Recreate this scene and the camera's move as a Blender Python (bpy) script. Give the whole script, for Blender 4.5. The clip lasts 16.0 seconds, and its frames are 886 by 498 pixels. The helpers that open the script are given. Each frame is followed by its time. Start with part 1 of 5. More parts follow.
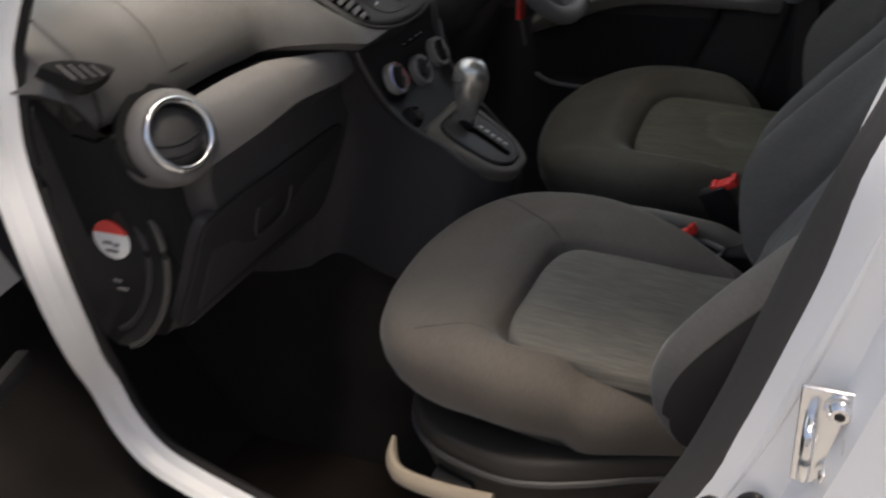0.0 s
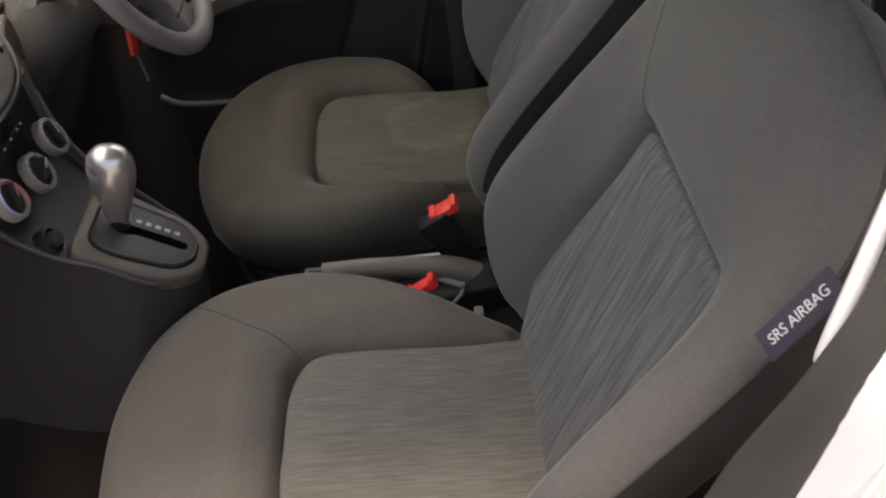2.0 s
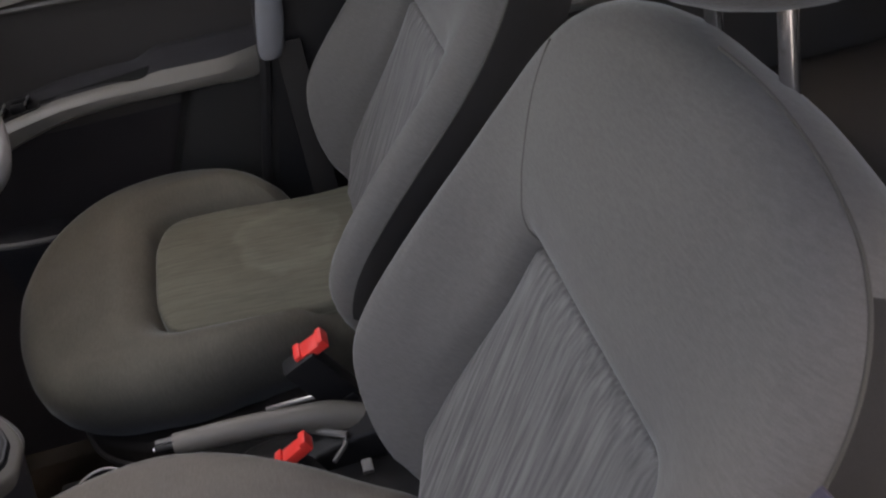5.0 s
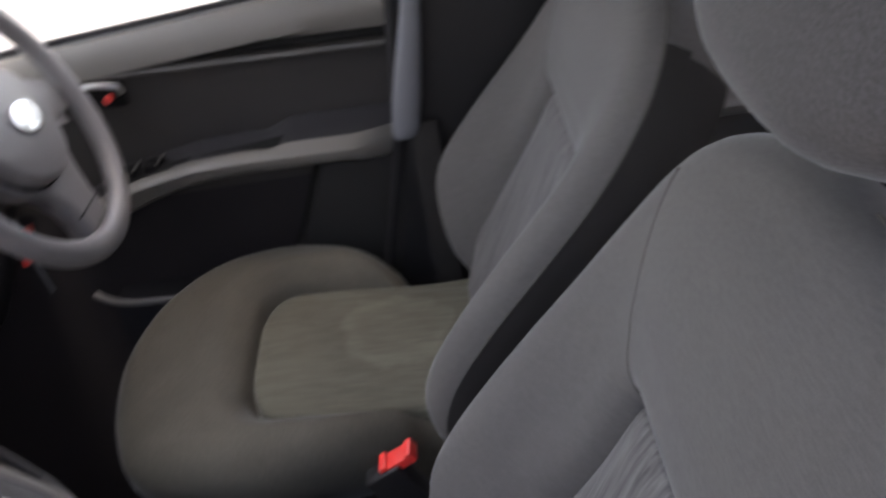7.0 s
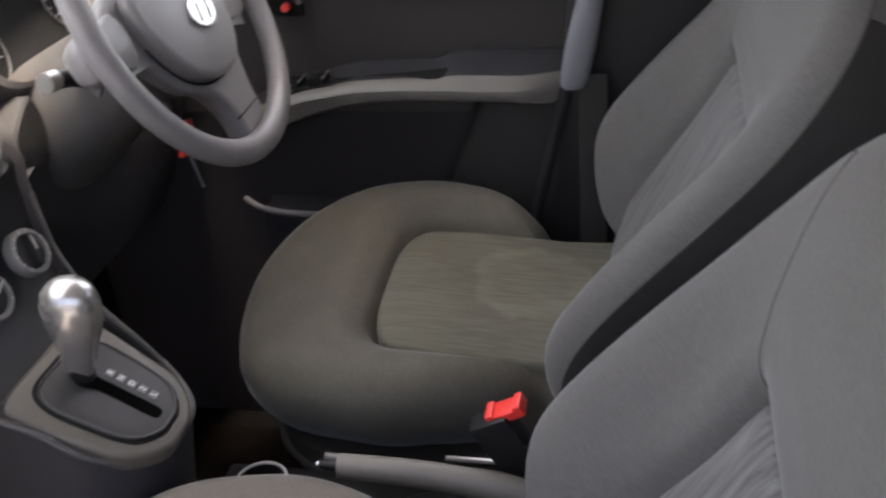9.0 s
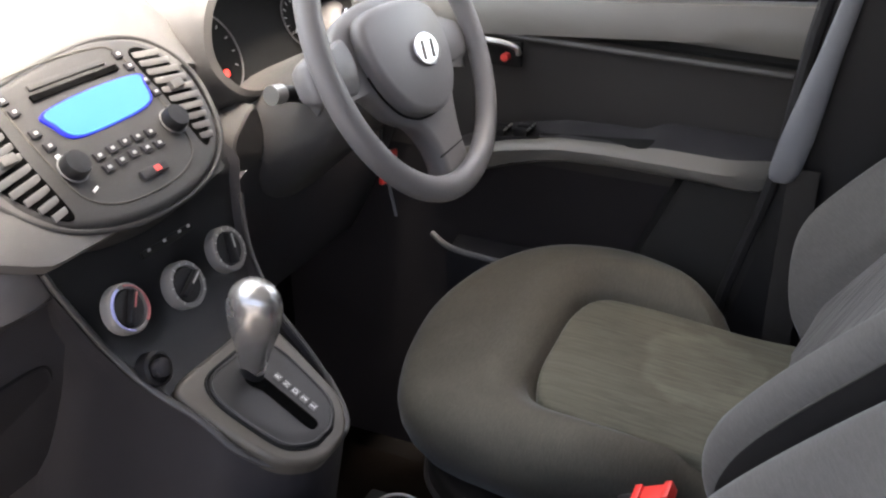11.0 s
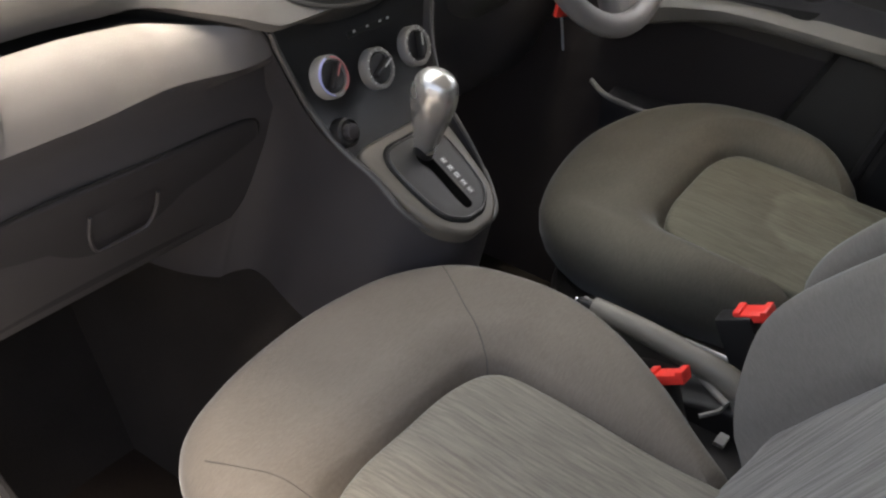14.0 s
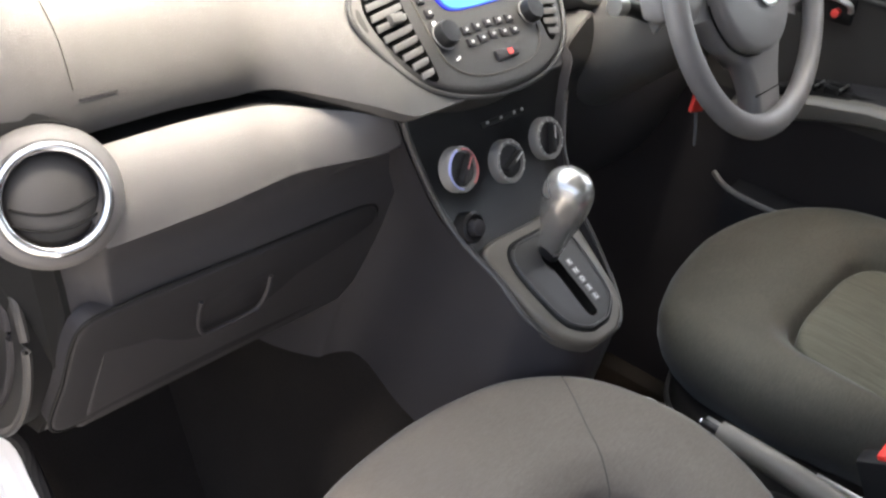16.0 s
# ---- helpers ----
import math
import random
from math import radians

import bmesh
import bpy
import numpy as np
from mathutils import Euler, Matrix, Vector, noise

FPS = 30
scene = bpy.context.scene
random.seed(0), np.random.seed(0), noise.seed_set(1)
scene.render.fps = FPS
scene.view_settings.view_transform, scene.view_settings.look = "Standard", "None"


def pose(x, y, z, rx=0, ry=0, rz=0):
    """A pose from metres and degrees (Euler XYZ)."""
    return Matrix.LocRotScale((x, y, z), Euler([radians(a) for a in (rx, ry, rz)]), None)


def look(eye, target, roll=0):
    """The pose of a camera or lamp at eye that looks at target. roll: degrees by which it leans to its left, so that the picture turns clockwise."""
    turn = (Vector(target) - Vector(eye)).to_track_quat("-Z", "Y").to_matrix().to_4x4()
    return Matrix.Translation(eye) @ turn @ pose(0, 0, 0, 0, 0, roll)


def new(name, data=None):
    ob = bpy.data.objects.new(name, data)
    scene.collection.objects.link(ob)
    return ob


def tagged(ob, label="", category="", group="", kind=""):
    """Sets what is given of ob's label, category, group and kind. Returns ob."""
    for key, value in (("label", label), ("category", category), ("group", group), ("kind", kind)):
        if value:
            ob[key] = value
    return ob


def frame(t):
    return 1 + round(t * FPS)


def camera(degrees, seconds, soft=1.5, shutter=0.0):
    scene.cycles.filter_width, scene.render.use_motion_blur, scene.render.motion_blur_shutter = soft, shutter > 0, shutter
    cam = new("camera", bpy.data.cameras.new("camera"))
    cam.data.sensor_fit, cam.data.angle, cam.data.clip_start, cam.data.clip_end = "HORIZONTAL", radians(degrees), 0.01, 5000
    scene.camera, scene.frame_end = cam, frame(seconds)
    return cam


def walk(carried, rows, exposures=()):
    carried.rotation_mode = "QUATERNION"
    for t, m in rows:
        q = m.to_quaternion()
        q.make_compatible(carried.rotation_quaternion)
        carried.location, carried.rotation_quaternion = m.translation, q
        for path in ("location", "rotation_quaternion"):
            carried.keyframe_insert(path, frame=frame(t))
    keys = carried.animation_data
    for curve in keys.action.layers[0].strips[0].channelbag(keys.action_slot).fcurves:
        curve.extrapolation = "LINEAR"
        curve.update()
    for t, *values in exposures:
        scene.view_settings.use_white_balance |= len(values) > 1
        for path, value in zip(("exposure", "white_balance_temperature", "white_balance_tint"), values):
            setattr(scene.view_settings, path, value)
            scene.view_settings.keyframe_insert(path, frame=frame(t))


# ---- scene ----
cam = camera(47.6, 16.0, 2.2, 0.5)
PATH = [
    (0, (-1.385, -0.003, 1.046), (0.198, 0.743, 0.078), -4.0),
    (0.5, (-1.287, 0.065, 1.072), (0.357, 0.593, 0.063), -4.5),
    (1, (-1.123, 0.09, 1.068), (0.55, 0.458, 0.037), -4.6),
    (1.5, (-1.059, 0.141, 1.083), (0.599, 0.306, -0.023), -6.2),
    (2, (-1.04, 0.176, 1.095), (0.581, 0.216, -0.076), -7.3),
    (2.5, (-1.031, 0.19, 1.087), (0.58, 0.279, -0.095), -8.0),
    (3, (-1.016, 0.192, 1.08), (0.581, 0.302, -0.119), -7.8),
    (3.5, (-0.991, 0.189, 1.077), (0.599, 0.258, -0.135), -8.3),
    (4, (-0.955, 0.171, 1.064), (0.636, 0.078, -0.144), -10.5),
    (4.5, (-0.864, 0.116, 1.031), (0.773, -0.003, -0.111), -12.1),
    (4.7, (-0.848, 0.123, 1.046), (0.8, -0.035, -0.077), -11.7),
    (6.8, (-0.731, 0.084, 1.036), (1.023, 0.019, 0.078), -11.2),
    (7, (-0.728, 0.064, 1.03), (1.027, 0.164, 0.076), -9.8),
    (7.5, (-0.729, 0.041, 1.004), (0.996, 0.284, 0.022), -7.1),
    (8, (-0.731, 0.033, 1.004), (0.972, 0.331, -0.002), -7.0),
    (8.5, (-0.718, 0.039, 0.992), (0.983, 0.364, -0.008), -6.4),
    (9, (-0.702, 0.053, 1.003), (0.983, 0.46, 0.007), -5.3),
    (9.5, (-0.698, 0.062, 1.013), (0.943, 0.643, 0.028), -2.9),
    (9.7, (-0.697, 0.06, 0.985), (0.945, 0.708, 0.043), -2.4),
    (11.8, (-0.728, 0.059, 1.046), (0.866, 0.877, 0.158), 2.2),
    (12, (-0.75, 0.031, 1.054), (0.816, 0.899, 0.163), 2.6),
    (12.5, (-0.786, 0.01, 1.05), (0.761, 0.924, 0.171), 2.9),
    (13, (-0.811, -0.01, 1.032), (0.684, 0.946, 0.112), 2.8),
    (13.5, (-0.846, -0.006, 1.008), (0.582, 0.918, -0.044), 3.9),
    (14, (-0.87, -0.014, 0.997), (0.529, 0.904, -0.098), 4.6),
    (14.5, (-0.871, -0.013, 0.986), (0.505, 0.904, -0.139), 4.6),
    (15, (-0.858, 0.022, 0.989), (0.489, 0.964, -0.15), 4.8),
    (15.5, (-0.841, 0.067, 1.007), (0.485, 1.087, -0.088), 5.6),
    (16, (-0.836, 0.086, 1.009), (0.51, 1.148, -0.021), 6.4),
]
walk(cam, [(t, look(eye, target, roll)) for t, eye, target, roll in PATH],
     [(0, 0.78, 7600, 12), (0.5, 1.42, 7900, 12), (1.0, 1.6, 8200, 14), (1.6, 1.74, 8500, 17), (4.0, 1.88, 8000, 18), (7.0, 2.15, 7500, 21), (9.0, 2.4, 7700, 19), (9.6, 2.55, 7700, 19), (11.0, 2.5, 7600, 17), (12.5, 2.4, 7700, 13), (13.5, 2.52, 8000, 13), (14.5, 2.2, 8300, 13), (15.4, 2.4, 8100, 13), (16, 2.7, 7600, 12)])

# ---------------------------------------------------------------- light
world = bpy.data.worlds.new("world")
scene.world = world
world.use_nodes = True
wn = world.node_tree.nodes
sky = wn.new("ShaderNodeTexSky")
sky.sky_type, sky.sun_disc = "NISHITA", False
sky.sun_elevation, sky.sun_rotation = radians(75), radians(142)
sky.air_density, sky.dust_density, sky.ozone_density = 1.0, 4.0, 1.0
wn["Background"].inputs["Strength"].default_value = 0.15
world.node_tree.links.new(sky.outputs["Color"], wn["Background"].inputs["Color"])
sun = new("sun", bpy.data.lights.new("sun", "SUN"))
sun.data.energy, sun.data.angle, sun.data.color = 3.1, radians(24), (1.0, 0.97, 0.93)
sun.matrix_world = look((-1.0, -1.3, 6.0), (0, 0, 0))


def window_fill(name, at, target, wide, high, watts, color):
    """An added area lamp at a window opening that boosts the sky's light there."""
    ob = new(name, bpy.data.lights.new(name, "AREA"))
    ob.data.shape, ob.data.size, ob.data.size_y, ob.data.energy, ob.data.color = "RECTANGLE", wide, high, watts, color
    ob.matrix_world = look(at, target)


window_fill("windscreen_fill", (0.10, 0.94, 0.985), (0.10, 0.72, 0.47), 1.05, 0.55, 1.15, (0.78, 0.89, 1.0))
window_fill("side_window_fill", (0.74, 0.58, 0.93), (0.0, 0.58, 0.70), 0.72, 0.40, 0.26, (0.84, 0.93, 1.0))


# ---------------------------------------------------------------- materials
def make(name, color, rough=0.5, metal=0.0, grain=400.0, amount=0.12, bump=0.15, stains=6.0, spec=0.5):
    """A surface with fine grain and broad uneven tone."""
    m = bpy.data.materials.new(name)
    m.use_nodes = True
    n, l = m.node_tree.nodes, m.node_tree.links
    b = n["Principled BSDF"]
    co = n.new("ShaderNodeTexCoord")
    fine, broad = n.new("ShaderNodeTexNoise"), n.new("ShaderNodeTexNoise")
    fine.inputs["Scale"].default_value, broad.inputs["Scale"].default_value = grain, stains
    fine.inputs["Detail"].default_value, broad.inputs["Detail"].default_value = 2.0, 5.0
    for t in (fine, broad):
        l.new(co.outputs["Object"], t.inputs["Vector"])
    mix = n.new("ShaderNodeMath")
    mix.operation = "ADD"
    l.new(fine.outputs["Fac"], mix.inputs[0])
    l.new(broad.outputs["Fac"], mix.inputs[1])
    mp = n.new("ShaderNodeMapRange")
    mp.inputs["From Min"].default_value, mp.inputs["From Max"].default_value = 0.6, 1.4
    mp.inputs["To Min"].default_value, mp.inputs["To Max"].default_value = 1 - amount, 1 + amount
    l.new(mix.outputs[0], mp.inputs["Value"])
    hue = n.new("ShaderNodeHueSaturation")
    hue.inputs["Color"].default_value = (*color, 1)
    l.new(mp.outputs[0], hue.inputs["Value"])
    l.new(hue.outputs[0], b.inputs["Base Color"])
    rr = n.new("ShaderNodeMapRange")
    rr.inputs["To Min"].default_value, rr.inputs["To Max"].default_value = max(0.03, rough - 0.08), min(1.0, rough + 0.08)
    l.new(broad.outputs["Fac"], rr.inputs["Value"])
    l.new(rr.outputs[0], b.inputs["Roughness"])
    b.inputs["Metallic"].default_value = metal
    b.inputs["Specular IOR Level"].default_value = spec
    if bump:
        bp = n.new("ShaderNodeBump")
        bp.inputs["Strength"].default_value, bp.inputs["Distance"].default_value = bump, 0.001
        l.new(fine.outputs["Fac"], bp.inputs["Height"])
        l.new(bp.outputs[0], b.inputs["Normal"])
    return m


def ribbed(name, color, along, across, amount=0.35, depth=0.6, wear=0.12, blots=6, ring=None):
    """Woven cloth with long, broken ribs, worn tone and, where given, a dried ring-shaped stain at x, y, radius."""
    m = make(name, color, 0.9, 0, 900, wear, 0.3, blots, 0.2)
    n, l = m.node_tree.nodes, m.node_tree.links
    co = n["Texture Coordinate"]
    mp = n.new("ShaderNodeMapping")
    mp.inputs["Scale"].default_value = (along, across, along)
    ns = n.new("ShaderNodeTexNoise")
    ns.inputs["Scale"].default_value, ns.inputs["Detail"].default_value = 1.0, 3.0
    l.new(co.outputs["Object"], mp.inputs["Vector"])
    l.new(mp.outputs[0], ns.inputs["Vector"])
    r = n.new("ShaderNodeMapRange")
    r.inputs["From Min"].default_value, r.inputs["From Max"].default_value = 0.32, 0.68
    r.inputs["To Min"].default_value, r.inputs["To Max"].default_value = 1 - amount, 1 + amount
    l.new(ns.outputs["Fac"], r.inputs["Value"])
    hue = n["Hue/Saturation/Value"]
    old = hue.inputs["Value"].links[0].from_socket
    mul = n.new("ShaderNodeMath")
    mul.operation = "MULTIPLY"
    l.new(old, mul.inputs[0])
    l.new(r.outputs[0], mul.inputs[1])
    tone = mul.outputs[0]
    if ring:
        flat, off, size = n.new("ShaderNodeVectorMath"), n.new("ShaderNodeVectorMath"), n.new("ShaderNodeVectorMath")
        flat.operation, off.operation, size.operation = "MULTIPLY", "SUBTRACT", "LENGTH"
        flat.inputs[1].default_value, off.inputs[1].default_value = (1, 1, 0), (ring[0], ring[1], 0)
        l.new(co.outputs["Object"], flat.inputs[0])
        l.new(flat.outputs[0], off.inputs[0])
        l.new(off.outputs[0], size.inputs[0])
        uneven = n.new("ShaderNodeTexNoise")
        uneven.inputs["Scale"].default_value = 22.0
        l.new(co.outputs["Object"], uneven.inputs["Vector"])
        wob = n.new("ShaderNodeMath")
        wob.operation = "MULTIPLY_ADD"
        wob.inputs[1].default_value = 0.05
        l.new(uneven.outputs["Fac"], wob.inputs[0])
        l.new(size.outputs["Value"], wob.inputs[2])
        ramp = n.new("ShaderNodeValToRGB")
        e = ramp.color_ramp.elements
        e[0].position, e[0].color = ring[2] - 0.02, (0.44, 0.44, 0.44, 1)
        e[1].position, e[1].color = ring[2] + 0.02, (0.40, 0.40, 0.40, 1)
        mid_stop = e.new(ring[2] + 0.008)
        mid_stop.color = (0.52, 0.52, 0.52, 1)
        l.new(wob.outputs[0], ramp.inputs["Fac"])
        stain = n.new("ShaderNodeMath")
        stain.operation = "MULTIPLY"
        twice = n.new("ShaderNodeMath")
        twice.operation, twice.inputs[1].default_value = "MULTIPLY", 2.3
        l.new(ramp.outputs["Color"], twice.inputs[0])
        l.new(tone, stain.inputs[0])
        l.new(twice.outputs[0], stain.inputs[1])
        tone = stain.outputs[0]
    l.new(tone, hue.inputs["Value"])
    bp = n["Bump"]
    bp.inputs["Strength"].default_value, bp.inputs["Distance"].default_value = depth, 0.0015
    b = n["Principled BSDF"]
    b.inputs["Sheen Weight"].default_value, b.inputs["Sheen Roughness"].default_value = 0.20, 0.30
    b.inputs["Sheen Tint"].default_value = (0.90, 0.95, 1.0, 1)
    l.new(ns.outputs["Fac"], bp.inputs["Height"])
    return m


def glow(name, color, strength, base=None):
    m = make(name, base or color, 0.3, 0, 300, 0.05, 0)
    b = m.node_tree.nodes["Principled BSDF"]
    b.inputs["Emission Color"].default_value = (*color, 1)
    b.inputs["Emission Strength"].default_value = strength
    return m


def clear(name, tint=(1, 1, 1), rough=0.0):
    m = bpy.data.materials.new(name)
    m.use_nodes = True
    b = m.node_tree.nodes["Principled BSDF"]
    b.inputs["Base Color"].default_value = (*tint, 1)
    b.inputs["Roughness"].default_value = rough
    b.inputs["Transmission Weight"].default_value = 1.0
    b.inputs["IOR"].default_value = 1.05
    return m


CLOTH = ribbed("seat_cloth", (0.124, 0.108, 0.092), 120, 480, 0.07, 0.2, 0.15, 8)
CLOTH_BACK = ribbed("backrest_cloth", (0.108, 0.103, 0.098), 120, 480, 0.07, 0.2)
CLOTH_HEAD = ribbed("headrest_cloth", (0.074, 0.073, 0.073), 420, 420, 0.16, 0.3)
CLOTH_WORN = ribbed("worn_seat_cloth", (0.094, 0.087, 0.070), 110, 480, 0.08, 0.2, 0.24, 9)
CLOTH_RIB = ribbed("seat_rib_cloth", (0.150, 0.139, 0.118), 330, 11, 0.20)
RIB_WORN = ribbed("worn_rib_cloth", (0.120, 0.115, 0.088), 260, 9, 0.14, 0.6, 0.18, 9, (0.03, 0.22, 0.085))
CLOTH_RIB_BACK = ribbed("backrest_rib_cloth", (0.116, 0.112, 0.108), 230, 13, 0.34)
SEAM = make("seam_thread", (0.062, 0.057, 0.051), 0.9, 0, 900, 0.1, 0)
CLOTH_SIDE = make("seat_side_cloth", (0.030, 0.028, 0.027), 0.95, 0, 1100, 0.16, 0.3, 6, 0.2)
PLASTIC = make("dash_plastic", (0.086, 0.082, 0.079), 0.55, 0, 1500, 0.08, 0.25, 4, 0.4)
FASCIA = make("fascia_plastic", (0.052, 0.050, 0.049), 0.58, 0, 1500, 0.08, 0.25, 4, 0.4)
STRIP = make("fascia_strip_plastic", (0.122, 0.116, 0.114), 0.52, 0, 1500, 0.08, 0.25, 4, 0.4)
SHROUD = make("shroud_plastic", (0.085, 0.081, 0.078), 0.5, 0, 1500, 0.08, 0.25, 4, 0.4)
RADIO_FACE = make("radio_plastic", (0.040, 0.039, 0.038), 0.52, 0, 1500, 0.06, 0.2, 4, 0.3)
LOWER_DASH = make("grey_lower_dash_plastic", (0.046, 0.0435, 0.046), 0.5, 0, 1500, 0.08, 0.25, 4, 0.35)
PLASTIC_LOW = make("lower_dash_plastic", (0.032, 0.0305, 0.033), 0.55, 0, 1500, 0.08, 0.25, 4, 0.22)
PLASTIC_GREY = make("grey_trim_plastic", (0.17, 0.165, 0.16), 0.45, 0, 1500, 0.06, 0.2, 5, 0.4)
BLACK = make("black_plastic", (0.013, 0.013, 0.014), 0.42, 0, 900, 0.1, 0.1, 8, 0.28)
# near-black for flat sheets that stand for the shade inside openings
OPENING_SHADE = make("opening_shade", (0.004, 0.004, 0.004), 1.0, 0, 900, 0.1, 0, 8, 0.0)
PRINT_GREY = make("grey_print", (0.35, 0.35, 0.34), 0.5, 0, 300, 0.04, 0)
BLACK_MATT = make("black_matt", (0.012, 0.012, 0.012), 0.85, 0, 900, 0.1, 0.1, 8, 0.2)
DOOR_PLASTIC = make("door_plastic", (0.050, 0.048, 0.047), 0.6, 0, 1500, 0.08, 0.25, 4, 0.35)
DOOR_ARM = make("armrest_plastic", (0.155, 0.147, 0.132), 0.36, 0, 1500, 0.08, 0.2, 4, 0.5)
BLOCK = make("rear_block_plastic", (0.020, 0.0195, 0.019), 0.6, 0, 1500, 0.08, 0.25, 4, 0.3)
WHEEL = make("wheel_rubber", (0.175, 0.168, 0.168), 0.38, 0, 1200, 0.06, 0.2, 7, 0.45)
CONSOLE = make("console_plastic", (0.034, 0.0325, 0.036), 0.5, 0, 1500, 0.08, 0.25, 4, 0.3)
GATE_DARK = make("gate_plate_plastic", (0.030, 0.029, 0.028), 0.45, 0, 1500, 0.06, 0.1, 5, 0.4)
VALANCE = make("valance_plastic", (0.034, 0.030, 0.026), 0.6, 0, 1200, 0.08, 0.2, 5, 0.3)
BEIGE = make("beige_plastic", (0.30, 0.25, 0.19), 0.45, 0, 900, 0.1, 0.1)
HANDLE = make("handbrake_plastic", (0.16, 0.148, 0.128), 0.42, 0, 1500, 0.08, 0.1, 5, 0.5)
GATE = make("gate_plastic", (0.090, 0.081, 0.068), 0.42, 0, 1500, 0.08, 0.1, 5, 0.5)
PLASTIC_MID = make("satin_edge_plastic", (0.05, 0.048, 0.047), 0.4, 0, 1500, 0.06, 0.1, 5, 0.5)
CHROME = make("chrome", (0.75, 0.75, 0.76), 0.22, 1.0, 200, 0.04, 0)
SATIN = make("satin_silver", (0.55, 0.54, 0.52), 0.33, 0.85, 900, 0.05, 0.05)
KNOB_GREY = make("knob_metal_grey", (0.50, 0.485, 0.465), 0.27, 0.8, 600, 0.05, 0.05)
DIAL_RED = make("dial_red_print", (0.33, 0.10, 0.10), 0.5, 0, 300, 0.04, 0)
PAINT = make("silver_paint", (0.84, 0.84, 0.85), 0.3, 0.05, 2500, 0.06, 0.03, 3)
CARPET = make("carpet", (0.016, 0.014, 0.013), 1.0, 0, 500, 0.35, 0.8, 9, 0.1)
MAT = make("floor_mat", (0.015, 0.011, 0.009), 1.0, 0, 420, 0.35, 0.8, 5, 0.1)
RUBBER = make("seal_rubber", (0.022, 0.021, 0.022), 0.7, 0, 700, 0.1, 0.1, 6, 0.2)
RED = glow("red_button", (0.85, 0.05, 0.04), 0.0)
LCD = glow("blue_display", (0.09, 0.50, 1.0), 0.24, (0.01, 0.04, 0.08))
LCD_EDGE = glow("blue_display_edge", (0.02, 0.04, 0.9), 0.2, (0.01, 0.01, 0.1))
LAMP_RED = glow("warning_lamp", (1.0, 0.03, 0.02), 0.6)
WHITE_PRINT = make("white_print", (0.75, 0.75, 0.74), 0.5, 0, 300, 0.04, 0)
BLUE_PRINT = make("blue_print", (0.28, 0.31, 0.58), 0.5, 0, 300, 0.04, 0)
RED_PRINT = make("red_print", (0.7, 0.06, 0.05), 0.5, 0, 300, 0.04, 0)
TAG = make("tag_cloth", (0.045, 0.04, 0.06), 0.85, 0, 900, 0.1, 0.2)
HEADLINER = make("headliner_cloth", (0.26, 0.255, 0.25), 0.95, 0, 700, 0.08, 0.3, 4, 0.2)
BELT = make("belt_webbing", (0.15, 0.155, 0.168), 0.55, 0, 900, 0.08, 0.3)
TINTED = clear("tinted_glass", (0.10, 0.11, 0.11))
RING_GREY = make("dial_ring_grey", (0.17, 0.166, 0.16), 0.45, 0, 900, 0.05, 0.05)
GLASS = clear("window_glass", (0.92, 0.96, 0.95))
CONCRETE = make("pale_floor", (0.24, 0.236, 0.228), 0.5, 0, 60, 0.12, 0.1, 0.7)
WALL_PAINT = make("grey_wall", (0.50, 0.50, 0.49), 0.85, 0, 40, 0.15, 0.1, 0.5)


# ---------------------------------------------------------------- mesh helpers
def part(name, bm, material, parent=None, label="", smooth=True):
    me = bpy.data.meshes.new(name)
    bmesh.ops.recalc_face_normals(bm, faces=bm.faces)
    bm.to_mesh(me)
    bm.free()
    me.materials.append(material)
    if smooth:
        me.shade_smooth()
        me.set_sharp_from_angle(angle=radians(38))
    ob = new(name, me)
    ob.parent = parent
    return tagged(ob, label)


def thing(name, label, category, at=(0, 0, 0), group=""):
    ob = new(name)
    ob.location = at
    return tagged(ob, label, category, group)


def structure(name, bm, material, label, smooth=True):
    return tagged(part(name, bm, material, None, label, smooth), kind="structure")


def spline(pts, n, closed=False):
    """n points along a smooth curve through pts."""
    p = [Vector(q) for q in pts]
    k = len(p)
    out = []
    spans = k if closed else k - 1
    for i in range(n):
        u = i / n * spans if closed else i / (n - 1) * spans
        j = min(int(u), spans - 1)
        f = u - j
        if closed:
            a, b, c, d = (p[(j + s) % k] for s in (-1, 0, 1, 2))
        else:
            a, b, c, d = (p[min(max(j + s, 0), k - 1)] for s in (-1, 0, 1, 2))
        out.append(0.5 * ((2 * b) + (c - a) * f + (2 * a - 5 * b + 4 * c - d) * f * f + (3 * b - a - 3 * c + d) * f ** 3))
    return out


def loft(rings, closed=True, caps=True, bm=None):
    bm = bm or bmesh.new()
    vs = [[bm.verts.new(p) for p in r] for r in rings]
    n = len(vs[0])
    for a, b in zip(vs, vs[1:]):
        for i in range(n if closed else n - 1):
            j = (i + 1) % n
            bm.faces.new((a[i], a[j], b[j], b[i]))
    if caps and closed:
        bm.faces.new(vs[0])
        bm.faces.new(list(reversed(vs[-1])))
    return bm


